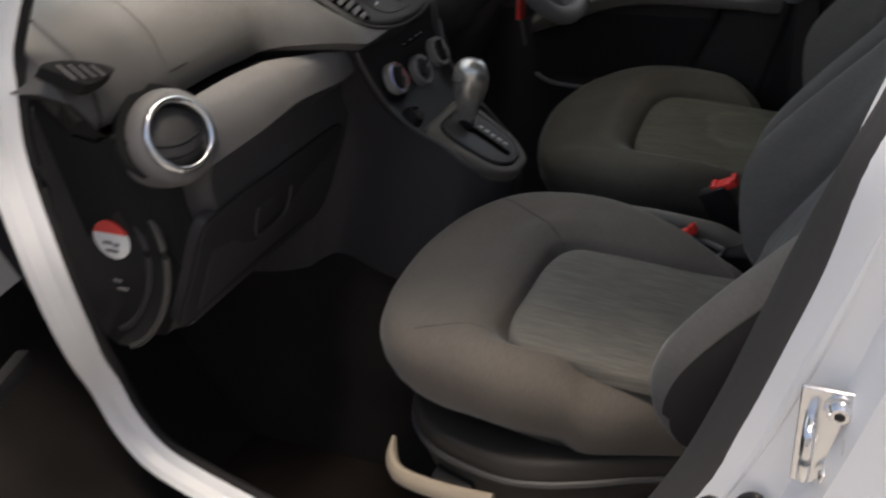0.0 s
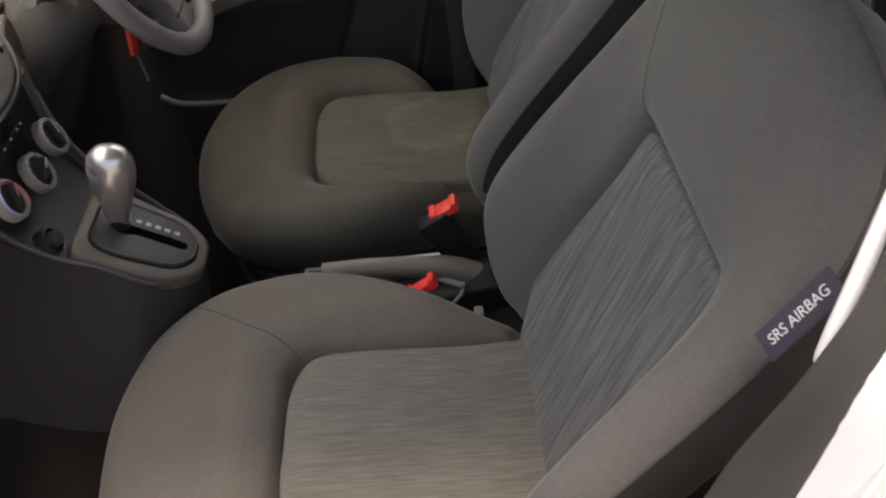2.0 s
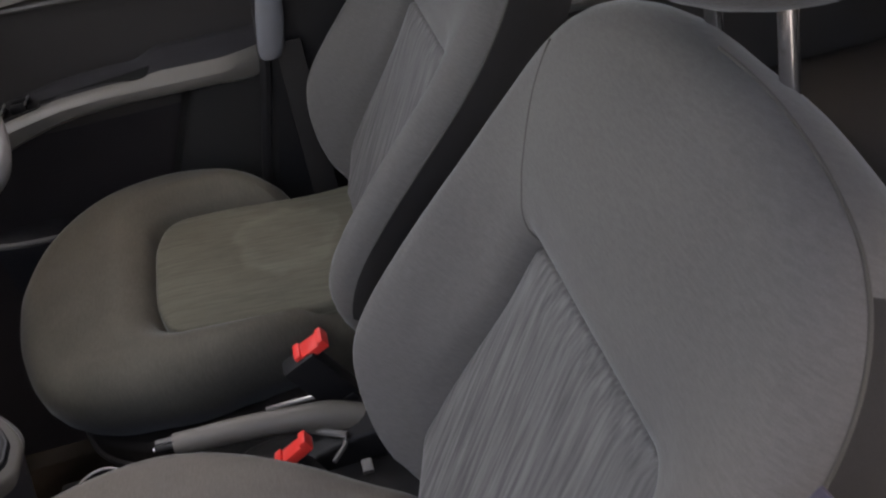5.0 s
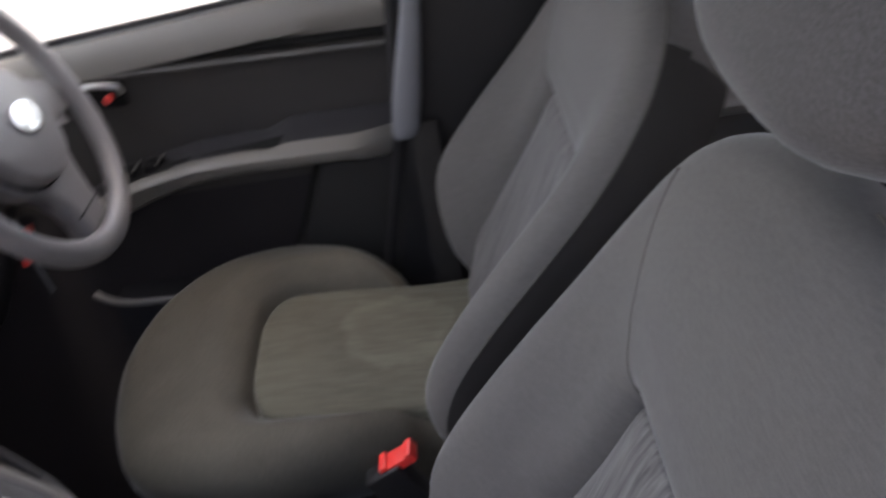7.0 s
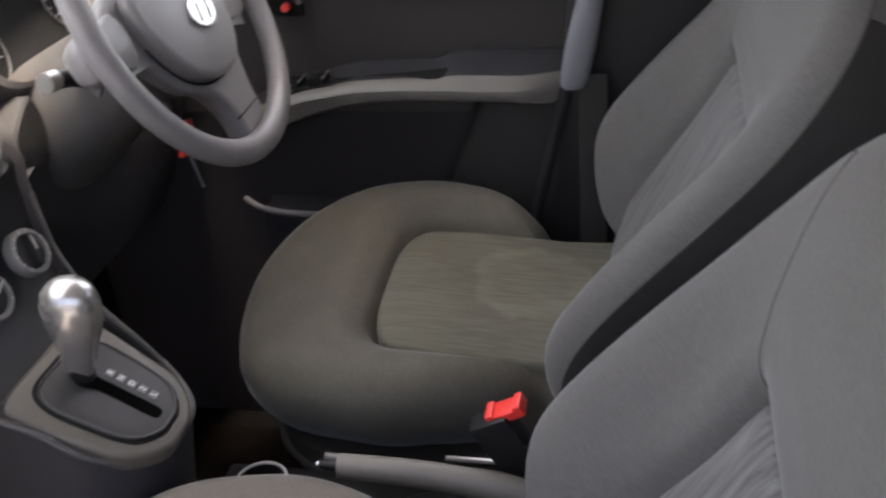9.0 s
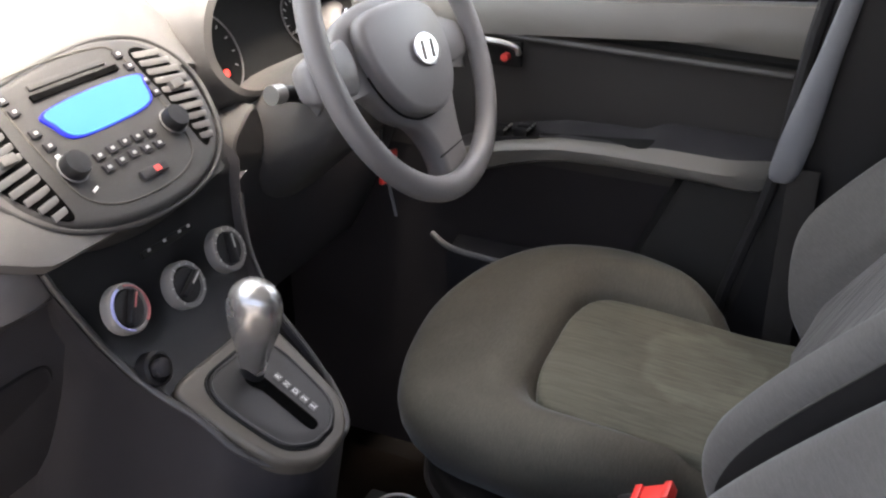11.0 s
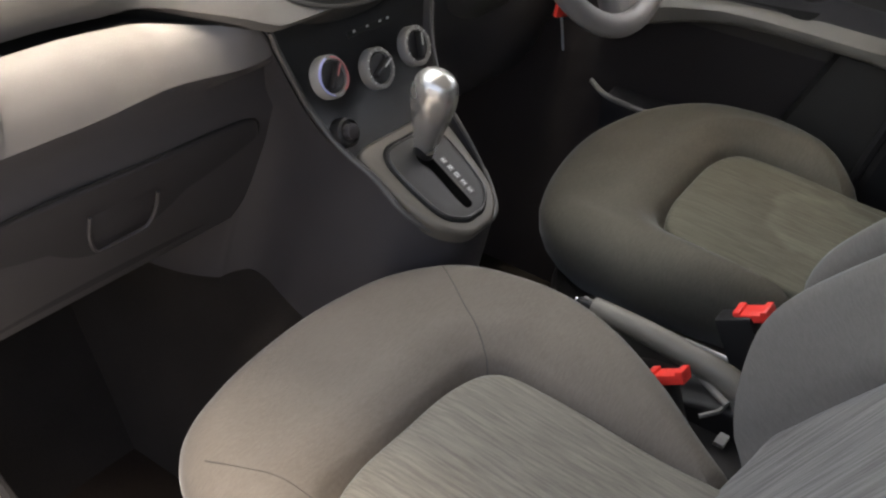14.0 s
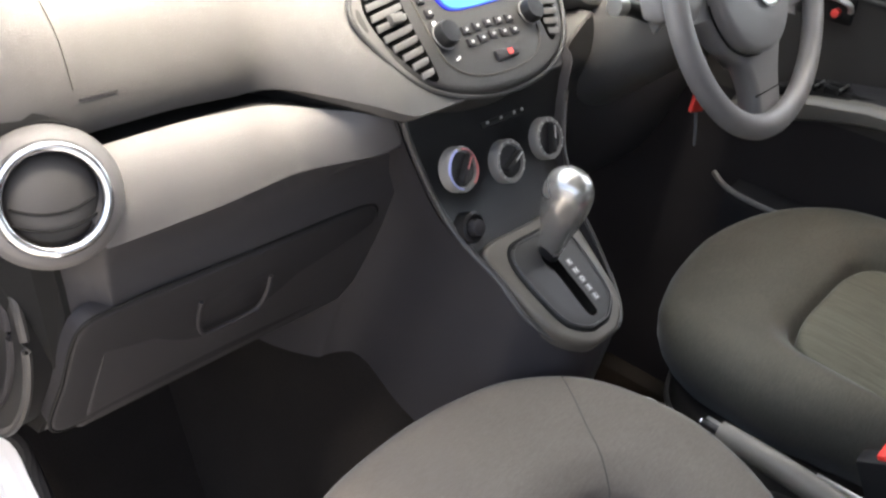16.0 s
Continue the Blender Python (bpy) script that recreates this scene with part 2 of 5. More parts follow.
def tube(path, radius, sides=10, closed=False, flat=1.0, bm=None, up=(0, 0, 1), taper=None):
    """A round or flattened bar along path; flat scales it along up."""
    p = [Vector(q) for q in path]
    n, rings = len(p), []
    for i in range(n):
        if closed:
            d = p[(i + 1) % n] - p[i - 1]
        else:
            d = p[min(i + 1, n - 1)] - p[max(i - 1, 0)]
        d.normalize()
        u = Vector(up)
        s = d.cross(u)
        if s.length < 1e-4:
            s = d.cross(Vector((1, 0.01, 0)))
        s.normalize()
        w = s.cross(d)
        r = radius * (taper[i] if taper else 1)
        rings.append([p[i] + s * r * math.cos(a) + w * r * flat * math.sin(a) for a in (2 * math.pi * k / sides for k in range(sides))])
    if closed:
        rings.append(rings[0])
    bm = bm or bmesh.new()
    vs = [[bm.verts.new(q) for q in r] for r in (rings[:-1] if closed else rings)]
    if closed:
        vs.append(vs[0])
    for a, b in zip(vs, vs[1:]):
        for i in range(sides):
            j = (i + 1) % sides
            bm.faces.new((a[i], a[j], b[j], b[i]))
    if not closed:
        bm.faces.new(vs[0])
        bm.faces.new(list(reversed(vs[-1])))
    return bm


def box(size, at=(0, 0, 0), bevel=0.0, turn=None, bm=None, seg=2):
    own = bmesh.new()
    bmesh.ops.create_cube(own, size=1, matrix=Matrix.Diagonal((*size, 1)))
    if bevel:
        bmesh.ops.bevel(own, geom=own.edges[:], offset=bevel, segments=seg, profile=0.6, affect="EDGES")
    m = Matrix.Translation(at) @ (turn or Matrix.Identity(4))
    bmesh.ops.transform(own, matrix=m, verts=own.verts)
    if bm is None:
        return own
    me = bpy.data.meshes.new("tmp")
    own.to_mesh(me)
    own.free()
    bm.from_mesh(me)
    bpy.data.meshes.remove(me)
    return bm


def lathe(profile, sides=32, m=None, bm=None):
    """Turn (radius, height) pairs round z."""
    rings = [[Vector((r * math.cos(a), r * math.sin(a), h)) for a in (2 * math.pi * k / sides for k in range(sides))] for r, h in profile]
    own = loft(rings, True, True, bm)
    if m is not None:
        bmesh.ops.transform(own, matrix=m, verts=own.verts)
    return own


def plane_frame(origin, right, up):
    """Matrix whose x runs right, y up along a face and z out of it."""
    x = Vector(right).normalized()
    z = x.cross(Vector(up)).normalized()
    y = z.cross(x)
    m = Matrix((x, y, z)).transposed().to_4x4()
    m.translation = origin
    return m


def pillow(outline, centre, height, edge, depth, inset=0.02, rings=44, arc=6, close=True):
    """A padded form: outline (x, y) closed curve, height(x, y) its top, a rounded edge and sides that go down by depth."""
    bm = bmesh.new()
    c = Vector((centre[0], centre[1], 0))
    o = [Vector((p[0], p[1], 0)) for p in outline]
    n = len(o)
    nrm = []
    for i in range(n):
        t = o[(i + 1) % n] - o[i - 1]
        q = Vector((t.y, -t.x, 0)).normalized()
        if q.dot(o[i] - c) < 0:
            q = -q
        nrm.append(q)
    inner = [o[i] - nrm[i] * edge for i in range(n)]
    rows = []
    for k in range(1, rings + 1):
        f = k / rings
        rows.append([Vector(((c + (p - c) * f).x, (c + (p - c) * f).y, height((c + (p - c) * f).x, (c + (p - c) * f).y))) for p in inner])
    for k in range(1, arc + 1):
        a = math.pi / 2 * k / arc
        rows.append([Vector((inner[i].x + nrm[i].x * edge * math.sin(a), inner[i].y + nrm[i].y * edge * math.sin(a), rows[rings - 1][i].z - edge * (1 - math.cos(a)))) for i in range(n)])
    for k in range(1, 5):
        f = k / 4
        rows.append([Vector((o[i].x - nrm[i].x * inset * f * f, o[i].y - nrm[i].y * inset * f * f, rows[rings - 1][i].z - edge - (depth - edge) * f)) for i in range(n)])
    vs = [[bm.verts.new(p) for p in r] for r in rows]
    mid = bm.verts.new((c.x, c.y, height(c.x, c.y)))
    for i in range(n):
        bm.faces.new((mid, vs[0][i], vs[0][(i + 1) % n]))
    for a, b in zip(vs, vs[1:]):
        for i in range(n):
            j = (i + 1) % n
            bm.faces.new((a[i], b[i], b[j], a[j]))
    if close:
        bm.faces.new(vs[-1])
    return bm


def smooth(a, b, x):
    f = min(1.0, max(0.0, (x - a) / (b - a)))
    return f * f * (3 - 2 * f)


def mirror(pts):
    """A closed outline from its right half, given from top to bottom."""
    return list(pts) + [(-x, y) for x, y in reversed(pts) if abs(x) > 1e-6]


def word(text, size, m, material, parent, name="lettering"):
    cu = bpy.data.curves.new(name, "FONT")
    cu.body, cu.size, cu.align_x, cu.align_y, cu.extrude = text, size, "CENTER", "CENTER", 0.0002
    tmp = new("tmp", cu)
    me = bpy.data.meshes.new_from_object(tmp.evaluated_get(bpy.context.evaluated_depsgraph_get()))
    bpy.data.objects.remove(tmp)
    me.transform(m)
    me.materials.clear()
    me.materials.append(material)
    ob = new(name, me)
    ob.parent = parent
    return ob


# ---------------------------------------------------------------- ground and surroundings
def slab(x0, x1, y0, y1, z0, z1):
    return box((x1 - x0, y1 - y0, z1 - z0), ((x0 + x1) / 2, (y0 + y1) / 2, (z0 + z1) / 2))


structure("ground", slab(-400, 400, -400, 400, -0.6, -0.42), CONCRETE, "pale smooth concrete floor outside the car", False)

# added walls, out of view: they cut the low sky and bounce some light
structure("unseen_wall_left", slab(-4.5, -4.2, -9, 1.8, -0.5, 2.0), WALL_PAINT, "added unseen grey wall that blocks low sky light on the open side", False)
structure("unseen_wall_rear", slab(-4.5, 12, -9.3, -9, -0.5, 3.6), WALL_PAINT, "added unseen grey wall that closes off the low sky behind the car", False)

# ---------------------------------------------------------------- car shell
L_PILLAR = [(-0.60, -0.16, 1.22), (-0.662, -0.072, 1.0), (-0.696, -0.026, 0.82), (-0.699, -0.001, 0.743), (-0.685, 0.018, 0.657), (-0.670, 0.040, 0.574), (-0.656, 0.070, 0.471), (-0.645, 0.112, 0.359),
            (-0.62, 0.24, 0.11), (-0.56, 0.38, 0.01), (-0.50, 0.60, -0.015), (-0.462, 0.78, -0.01), (-0.44, 0.89, -0.005), (-0.430, 0.965, 0.015), (-0.434, 1.002, 0.075), (-0.456, 1.000, 0.165), (-0.545, 0.924, 0.305), (-0.598, 0.884, 0.455), (-0.605, 0.888, 0.60), (-0.61, 0.868, 0.69), (-0.61, 0.845, 0.76),
            (-0.605, 0.74, 0.91), (-0.59, 0.54, 1.09), (-0.57, 0.30, 1.21), (-0.58, 0.0, 1.25)]
rim = spline(L_PILLAR, 120, True)
mid = sum(rim, Vector()) / len(rim)


def outwards(p, k, dx=0.0):
    d = Vector((0, p.y - mid.y, p.z - mid.z)).normalized()
    return p + d * k + Vector((dx, 0, 0))


shell = bmesh.new()
prof = [(0.0, 0.0), (0.012, -0.012), (0.03, -0.02), (0.06, -0.03), (0.075, -0.08), (0.12, -0.10), (0.13, -0.06), (0.03, 0.02)]
rings = []
for p in rim:
    f = 1 - 0.70 * smooth(0.45, 0.75, p.y) * smooth(-0.3, -0.12, p.z)
    rings.append([outwards(p, k * f, dx * f) for k, dx in prof])
vs = [[shell.verts.new(q) for q in r] for r in rings]
vs.append(vs[0])
for a, b in zip(vs, vs[1:]):
    for i in range(len(prof)):
        j = (i + 1) % len(prof)
        shell.faces.new((a[i], a[j], b[j], b[i]))
structure("door_frame_left", shell, PAINT, "silver painted car door aperture with sill and pillars")
INNER = [(-0.700, -0.030, 0.82), (-0.701, -0.004, 0.743), (-0.687, 0.015, 0.657), (-0.672, 0.037, 0.574), (-0.658, 0.067, 0.471), (-0.647, 0.109, 0.359), (-0.624, 0.22, 0.13)]
groove = spline([(x - 0.016, y - 0.026, z) for x, y, z in INNER[1:6]], 40)
structure("trim", tube(groove, 0.006, 8, taper=[max(0.05, math.sin(math.pi * k / 39)) for k in range(40)]), PAINT, "silver moulded ridge down the door pillar")
pillar = spline([(-0.62, -0.15, 1.20), (-0.668, -0.075, 1.0)] + INNER, 60)
strip = [[p + Vector(o) * (1 - 0.38 * smooth(0.63, 0.77, p.z)) for o in ((-0.010, -0.012, 0), (-0.001, 0.002, 0.001), (0.006, 0.012, 0.002), (0.011, 0.014, 0.002), (0.015, 0.019, 0.002), (0.024, 0.024, 0.001), (0.030, 0.022, 0), (0.034, 0.012, 0), (0.034, -0.03, 0))] for p in pillar]
structure("pillar_trim_left", loft(strip), DOOR_PLASTIC, "dark grey plastic lining down the door pillar")
# strip given the pale body paint to look sunlit, as no sun reaches it
edging = spline([(-0.676, 0.006, 0.728), (-0.675, 0.000, 0.755), (-0.671, -0.013, 0.80), (-0.656, -0.042, 0.89), (-0.638, -0.072, 1.0), (-0.60, -0.13, 1.16)], 40)
structure("trim", tube(edging, 0.0050, 10, taper=[min(1.0, 0.12 + 0.22 * k) for k in range(40)]), PAINT, "strip beside the pillar lining, in white paint for its sunlit look")
structure("door_seal", tube([outwards(p, 0.005, 0.010) for p in rim], 0.0095, 8, True), RUBBER, "black rubber door seal round the aperture")

# floor pan, tunnel, firewall, rear closing
structure("floor", slab(-0.75, 0.80, -1.6, 1.3, -0.22, -0.18), CARPET, "dark carpeted car floor", False)
bm = loft([[Vector((x, y, z)) for x, z in ((-0.18, -0.19), (-0.12, 0.14), (-0.07, 0.20), (0.11, 0.20), (0.16, 0.14), (0.21, -0.19))] for y in (-1.5, 0.3, 0.9, 1.3)])
structure("tunnel", bm, CARPET, "dark carpet over the centre tunnel")
structure("bulkhead", slab(-0.75, 0.80, 1.26, 1.32, -0.2, 0.70), BLACK_MATT, "dark carpeted bulkhead under the dashboard", False)
bm = loft([[Vector((x, 1.26, -0.185)), Vector((x, 0.98, -0.178)), Vector((x, 1.26, 0.14))] for x in (-0.7, 0.78)])
structure("toe_board", bm, CARPET, "dark carpeted sloping toe board", False)
structure("rear_wall", slab(-0.75, 0.82, -1.66, -1.6, -0.12, 0.62), BLACK_MATT, "dark rear end of the car interior", False)
structure("rear_side_left", slab(-0.78, -0.70, -1.66, -0.22, -0.12, 0.70), DOOR_PLASTIC, "dark rear door lining", False)
structure("window_1", slab(-0.72, -0.715, -1.66, -0.22, 0.70, 1.28), GLASS, "clear rear side window", False).visible_shadow = False
structure("window_2", slab(-0.75, 0.82, -1.645, -1.64, 0.62, 1.22), TINTED, "tinted rear window", False)
structure("window_3", slab(0.715, 0.72, -1.6, 0.06, 0.68, 1.28), GLASS, "clear rear side window", False).visible_shadow = False
roof = loft([[Vector((x, y, z + 0.02 * (1 - ((x - 0.03) / 0.65) ** 2))) for y, z in ((-1.66, 1.18), (-1.0, 1.27), (-0.2, 1.29), (0.30, 1.27), (0.655, 1.17))] for x in np.linspace(-0.66, 0.72, 9)], False, False)
g = bmesh.ops.solidify(roof, geom=roof.faces[:], thickness=0.03)
structure("ceiling", roof, HEADLINER, "pale cloth headliner under the car roof")
skin = loft([[Vector((x, y, z + 0.04 + 0.03 * (1 - ((x - 0.03) / 0.72) ** 2))) for y, z in ((-1.70, 1.12), (-1.55, 1.24), (-1.0, 1.30), (-0.2, 1.32), (0.30, 1.30), (0.62, 1.19))] for x in np.linspace(-0.68, 0.76, 9)], False, False)
bmesh.ops.solidify(skin, geom=skin.faces[:], thickness=0.006)
structure("roof_skin", skin, PAINT, "silver painted car roof")
for sx, nm in ((-1, "pillar_front_left"), (1, "pillar_front_right")):
    x0, x1 = (-0.50, -0.60) if sx < 0 else (0.70, 0.66)
    structure(nm, tube(spline([(x0, 1.12, 0.72), ((x0 + x1) / 2, 0.88, 0.97), (x1, 0.635, 1.17)], 14), 0.035, 10, flat=0.7), PLASTIC_GREY, "grey windscreen pillar trim")
for sx, nm in ((-0.70, "pillar_rear_left"), (0.76, "pillar_rear_right")):
    structure(nm, tube(spline([(sx, -1.55, 0.6), (sx * 0.95, -1.45, 0.95), (sx * 0.85, -1.3, 1.25)], 10), 0.06, 10), PLASTIC_GREY, "grey rear pillar trim")

# windscreen and cowl
bm = bmesh.new()
ws = [[Vector((x, 1.14 + 0.06 * (1 - ((x - 0.1) / 0.6) ** 2), 0.715)), Vector((x, 0.645, 1.17))] for x in np.linspace(-0.52, 0.70, 12)]
loft(ws, False, False, bm)
bmesh.ops.solidify(bm, geom=bm.faces[:], thickness=0.005)
wscr = structure("windscreen", bm, GLASS, "clear windscreen glass")
wscr.visible_shadow = False
structure("cowl", tube([(x, 1.17 + 0.06 * (1 - ((x - 0.1) / 0.6) ** 2), 0.712) for x in np.linspace(-0.54, 0.72, 24)], 0.016, 8), RUBBER, "black windscreen edge and cowl")
bm = loft([[Vector((x, y, z - 0.05 * abs((x - 0.1) / 0.7) ** 2)) for y, z in ((1.20, 0.70), (1.35, 0.70), (1.7, 0.66), (2.0, 0.55), (2.06, 0.3), (1.2, 0.3))] for x in np.linspace(-0.62, 0.82, 10)])
structure("bonnet", bm, PAINT, "silver painted car bonnet")


# ---------------------------------------------------------------- seats
def seat(at, group, label, dip, ix, hw, fy, cloth, insert_cloth, front, narrow, lean):
    s = thing("bucket_seat", label, "car seat", at, group)
    # cushion; local origin at the rear of the cushion, on the floor
    right = [(0.0, 0.575), (0.09, 0.57), (0.165, 0.545), (0.215, 0.49), (0.238, 0.42), (0.247, 0.35), (0.238, 0.27), (0.214, 0.19), (0.182, 0.11), (0.14, 0.05), (0.0, 0.04)]
    out = [(p.x * 1.015 + 0.014 + 0.010 * smooth(0.0, -0.15, p.x) - narrow * smooth(0.0, 0.15, p.x) * smooth(0.40, 0.14, p.y) + 0.036 * smooth(0.0, -0.15, p.x) * smooth(0.40, 0.16, p.y), p.y + (front - 0.016 * smooth(0.06, -0.16, p.x)) * smooth(0.3, 0.55, p.y)) for p in spline([(x, y, 0) for x, y in mirror(right)], 150, True)]
    rad = 0.045

    def inside(x, y):
        """signed distance to the insert's rounded border"""
        cy = (fy - 0.2) / 2
        qx = abs(x - ix) - (hw - 0.010 * smooth(0.24, 0.04, y) - rad)
        qy = abs(y - cy) - ((fy + 0.2) / 2 - rad)
        return math.hypot(max(qx, 0), max(qy, 0)) + min(max(qx, qy), 0) - rad

    def base(x, y):
        z = 0.340 + 0.022 * smooth(0.05, 0.45, y) - lean * smooth(0.06, -0.16, x)
        z += 0.012 * math.exp(-((abs(x) - 0.195) / 0.055) ** 2) * smooth(0.64, 0.26, y)
        z -= 0.030 * smooth(0.42, 0.60, y) ** 1.5
        return z - dip * smooth(0.06, -0.015, inside(x, y))

    def top(x, y):
        d = inside(x, y)
        z = base(x, y)
        if d < 0:
            return z - 0.016
        z += 0.007 * math.exp(-((d - 0.03) / 0.03) ** 2)
        return z - 0.016 * math.exp(-(d / 0.006) ** 2)

    cush = part("cushion", pillow(out, (0, 0.30), top, 0.040, 0.14, 0.055, 64), cloth, s)
    ins = []
    for p in spline([(0, fy, 0), (hw * 0.55, fy - 0.002, 0), (hw - 0.012, fy - 0.022, 0), (hw, fy - 0.07, 0), (hw, 0.2, 0), (hw - 0.008, 0.04, 0), (0, 0.03, 0),
                     (-hw + 0.008, 0.04, 0), (-hw, 0.2, 0), (-hw, fy - 0.07, 0), (-hw + 0.012, fy - 0.022, 0), (-hw * 0.55, fy - 0.002, 0)], 120, True):
        ins.append((p.x + ix, p.y))
    part("cushion_insert", pillow(ins, (ix, 0.19), lambda x, y: base(x, y) + 0.004 + 0.004 * smooth(0.0, 0.03, -inside(x, y)), 0.008, 0.024, 0.0, 26, 4), insert_cloth, cush, "grey ribbed cloth insert")
    for sx in (1, -1) if lean == 0 else ():
        line = [(p.x, p.y) for p in spline([(ix + sx * (hw - 0.012), fy - 0.016, 0), (ix * 0.5 + sx * (0.163 if sx > 0 else 0.150), fy + 0.055 - (0.0 if sx > 0 else 0.012), 0), (0.206 if sx > 0 else -0.178, 0.505 if sx > 0 else 0.478, 0)], 24)]
        part("seam", tube([(x, y, top(x, y) + 0.0001) for x, y in line], 0.0008 if sx > 0 else 0.0005, 6), SEAM, cush)
    # plastic side valance
    low = [(x * 0.87, 0.29 + (y - 0.29) * 0.88) for x, y in out]
    part("valance", pillow(low, (0, 0.30), lambda x, y: 0.20, 0.01, 0.12, 0.03, 4, 3), VALANCE, s, "dark brown-grey plastic seat valance")
    part("valance_edge", tube([(x, y, 0.165) for x, y in low], 0.005, 8, True), PLASTIC_MID, s)
    for sx in (-0.17, 0.17):
        part("rail", box((0.04, 0.44, 0.05), (sx, 0.28, -0.155), 0.006), SATIN, s)
        for y in (0.12, 0.44):
            part("riser", box((0.035, 0.06, 0.29), (sx, y, -0.01), 0.006), BLACK, s)
    if lean == 0:
        part("height_lever", tube(spline([(-0.158, 0.535, 0.158), (-0.192, 0.522, 0.150), (-0.214, 0.496, 0.148), (-0.223, 0.435, 0.148), (-0.221, 0.367, 0.148)], 24), 0.009, 10, flat=1.6, taper=[0.45 + 0.55 * smooth(0, 6, k) for k in range(24)]), BEIGE, s, "beige plastic seat lever")

    # backrest: x across, y up along the rest, z out of its front
    f = plane_frame((-0.012, 0.136, 0.333), (-1, 0, 0), (0, -0.454, 0.891))
    rright = [(0.0, 0.520), (0.075, 0.518), (0.145, 0.506), (0.198, 0.484), (0.232, 0.445), (0.250, 0.385), (0.258, 0.29), (0.258, 0.18), (0.250, 0.08), (0.222, -0.01), (0.14, -0.07), (0.0, -0.08)]
    rleft = [(-0.14, -0.07), (-0.222, -0.01), (-0.250, 0.08), (-0.256, 0.18), (-0.254, 0.29), (-0.240, 0.375), (-0.205, 0.448), (-0.150, 0.495), (-0.075, 0.518)]
    rout = [(p.x + 0.028 * smooth(0.0, -0.2, p.x) * smooth(0.17, -0.02, p.y), p.y) for p in spline([(x, y, 0) for x, y in rright + rleft], 160, True)]
    itop = 0.308

    def sides(y):
        return -0.116 - 0.046 * smooth(0.31, 0.09, y), 0.152 + 0.012 * smooth(0.2, 0.0, y)

    def rib(x, y):
        lo, hi = sides(y)
        qx = abs(x - (lo + hi) / 2) - ((hi - lo) / 2 - 0.014)
        qy = abs(y - 0.06) - (itop - 0.06 - 0.014)
        return math.hypot(max(qx, 0), max(qy, 0)) + min(max(qx, qy), 0) - 0.014

    def rbase(x, y):
        z = 0.074 * math.exp(-((abs(x) - 0.222) / 0.044) ** 2) * smooth(0.46, 0.06, y) * (0.5 + 0.5 * smooth(-0.08, 0.05, y))
        z += 0.012 * smooth(0.30, 0.42, y) * (1 - (x / 0.26) ** 2)
        return z - 0.035 * smooth(0.42, 0.56, y) ** 2 - 0.022 * smooth(0.06, -0.01, rib(x, y))

    def rtop(x, y):
        d = rib(x, y)
        z = rbase(x, y)
        if d < 0:
            return z - 0.014
        z += 0.008 * math.exp(-((d - 0.02) / 0.02) ** 2)
        return z - 0.014 * math.exp(-(d / 0.006) ** 2)

    shape = pillow(rout, (0, 0.2), rtop, 0.035, 0.105, 0.03, 64)
    bmesh.ops.recalc_face_normals(shape, faces=shape.faces)
    shape.normal_update()
    flank = shape.copy()
    flank.normal_update()

    def on_side(face):
        c = face.calc_center_median()
        return 0.66 < abs(math.atan2(c.x, c.y - 0.2)) < 2.65 and c.z < rtop(c.x - math.copysign(0.033, c.x), c.y) - 0.027

    bmesh.ops.delete(shape, geom=[fc for fc in shape.faces if on_side(fc)], context="FACES")
    bmesh.ops.delete(flank, geom=[fc for fc in flank.faces if not on_side(fc)], context="FACES")
    back = part("backrest", shape, CLOTH_BACK, s)
    back.matrix_local = f
    part("side_panel", flank, CLOTH_SIDE, back, "darker cloth side panels of the backrest")
    ctl = [(0.017, itop), (0.09, itop), (sides(itop)[1] - 0.012, itop - 0.002), (sides(itop)[1], itop - 0.018)]
    ctl += [(sides(y)[1], y) for y in (0.24, 0.17, 0.10, 0.04)] + [(0.13, -0.025), (0.0, -0.035), (-0.11, -0.025)]
    ctl += [(sides(y)[0], y) for y in (0.04, 0.10, 0.17, 0.24)] + [(sides(itop)[0], itop - 0.018), (sides(itop)[0] + 0.012, itop - 0.002), (-0.05, itop)]
    ri = [(p.x, p.y) for p in spline([(x, y, 0) for x, y in ctl], 140, True)]
    part("backrest_insert", pillow(ri, (0.017, 0.14), lambda x, y: rbase(x, y) + 0.002 + 0.004 * smooth(0.0, 0.03, -rib(x, y)), 0.008, 0.022, 0.0, 26, 4), CLOTH_RIB_BACK, back, "grey ribbed cloth insert")
    for sx in (-1,):
        ctl = [(sx * 0.112, 0.304), (sx * 0.128, 0.335), (sx * 0.150, 0.38), (sx * 0.166, 0.42), (sx * 0.170, 0.452)]
        line = [(p.x, p.y) for p in spline([(*c, 0) for c in ctl], 40)]
        part("seam", tube([(x, y, rtop(x, y) - 0.0002) for x, y in line], 0.0009, 6), SEAM, back)
    edge = []
    for k in range(160):
        p, a, b = Vector(rout[k]), Vector(rout[k - 1]), Vector(rout[(k + 1) % 160])
        t = (b - a).normalized()
        q = Vector((t.y, -t.x))
        if q.dot(p - Vector((0, 0.2))) < 0:
            q = -q
        i = p - q * 0.035
        if p.y > 0.12 and p.x > 0:
            e = i + q * 0.035 * 0.97
            edge.append((math.atan2(e.x, e.y - 0.2), (e.x, e.y, rtop(i.x, i.y) - 0.026)))
    edge.sort()
    part("piping", tube([e for _, e in edge], 0.0014, 6), SEAM, back)

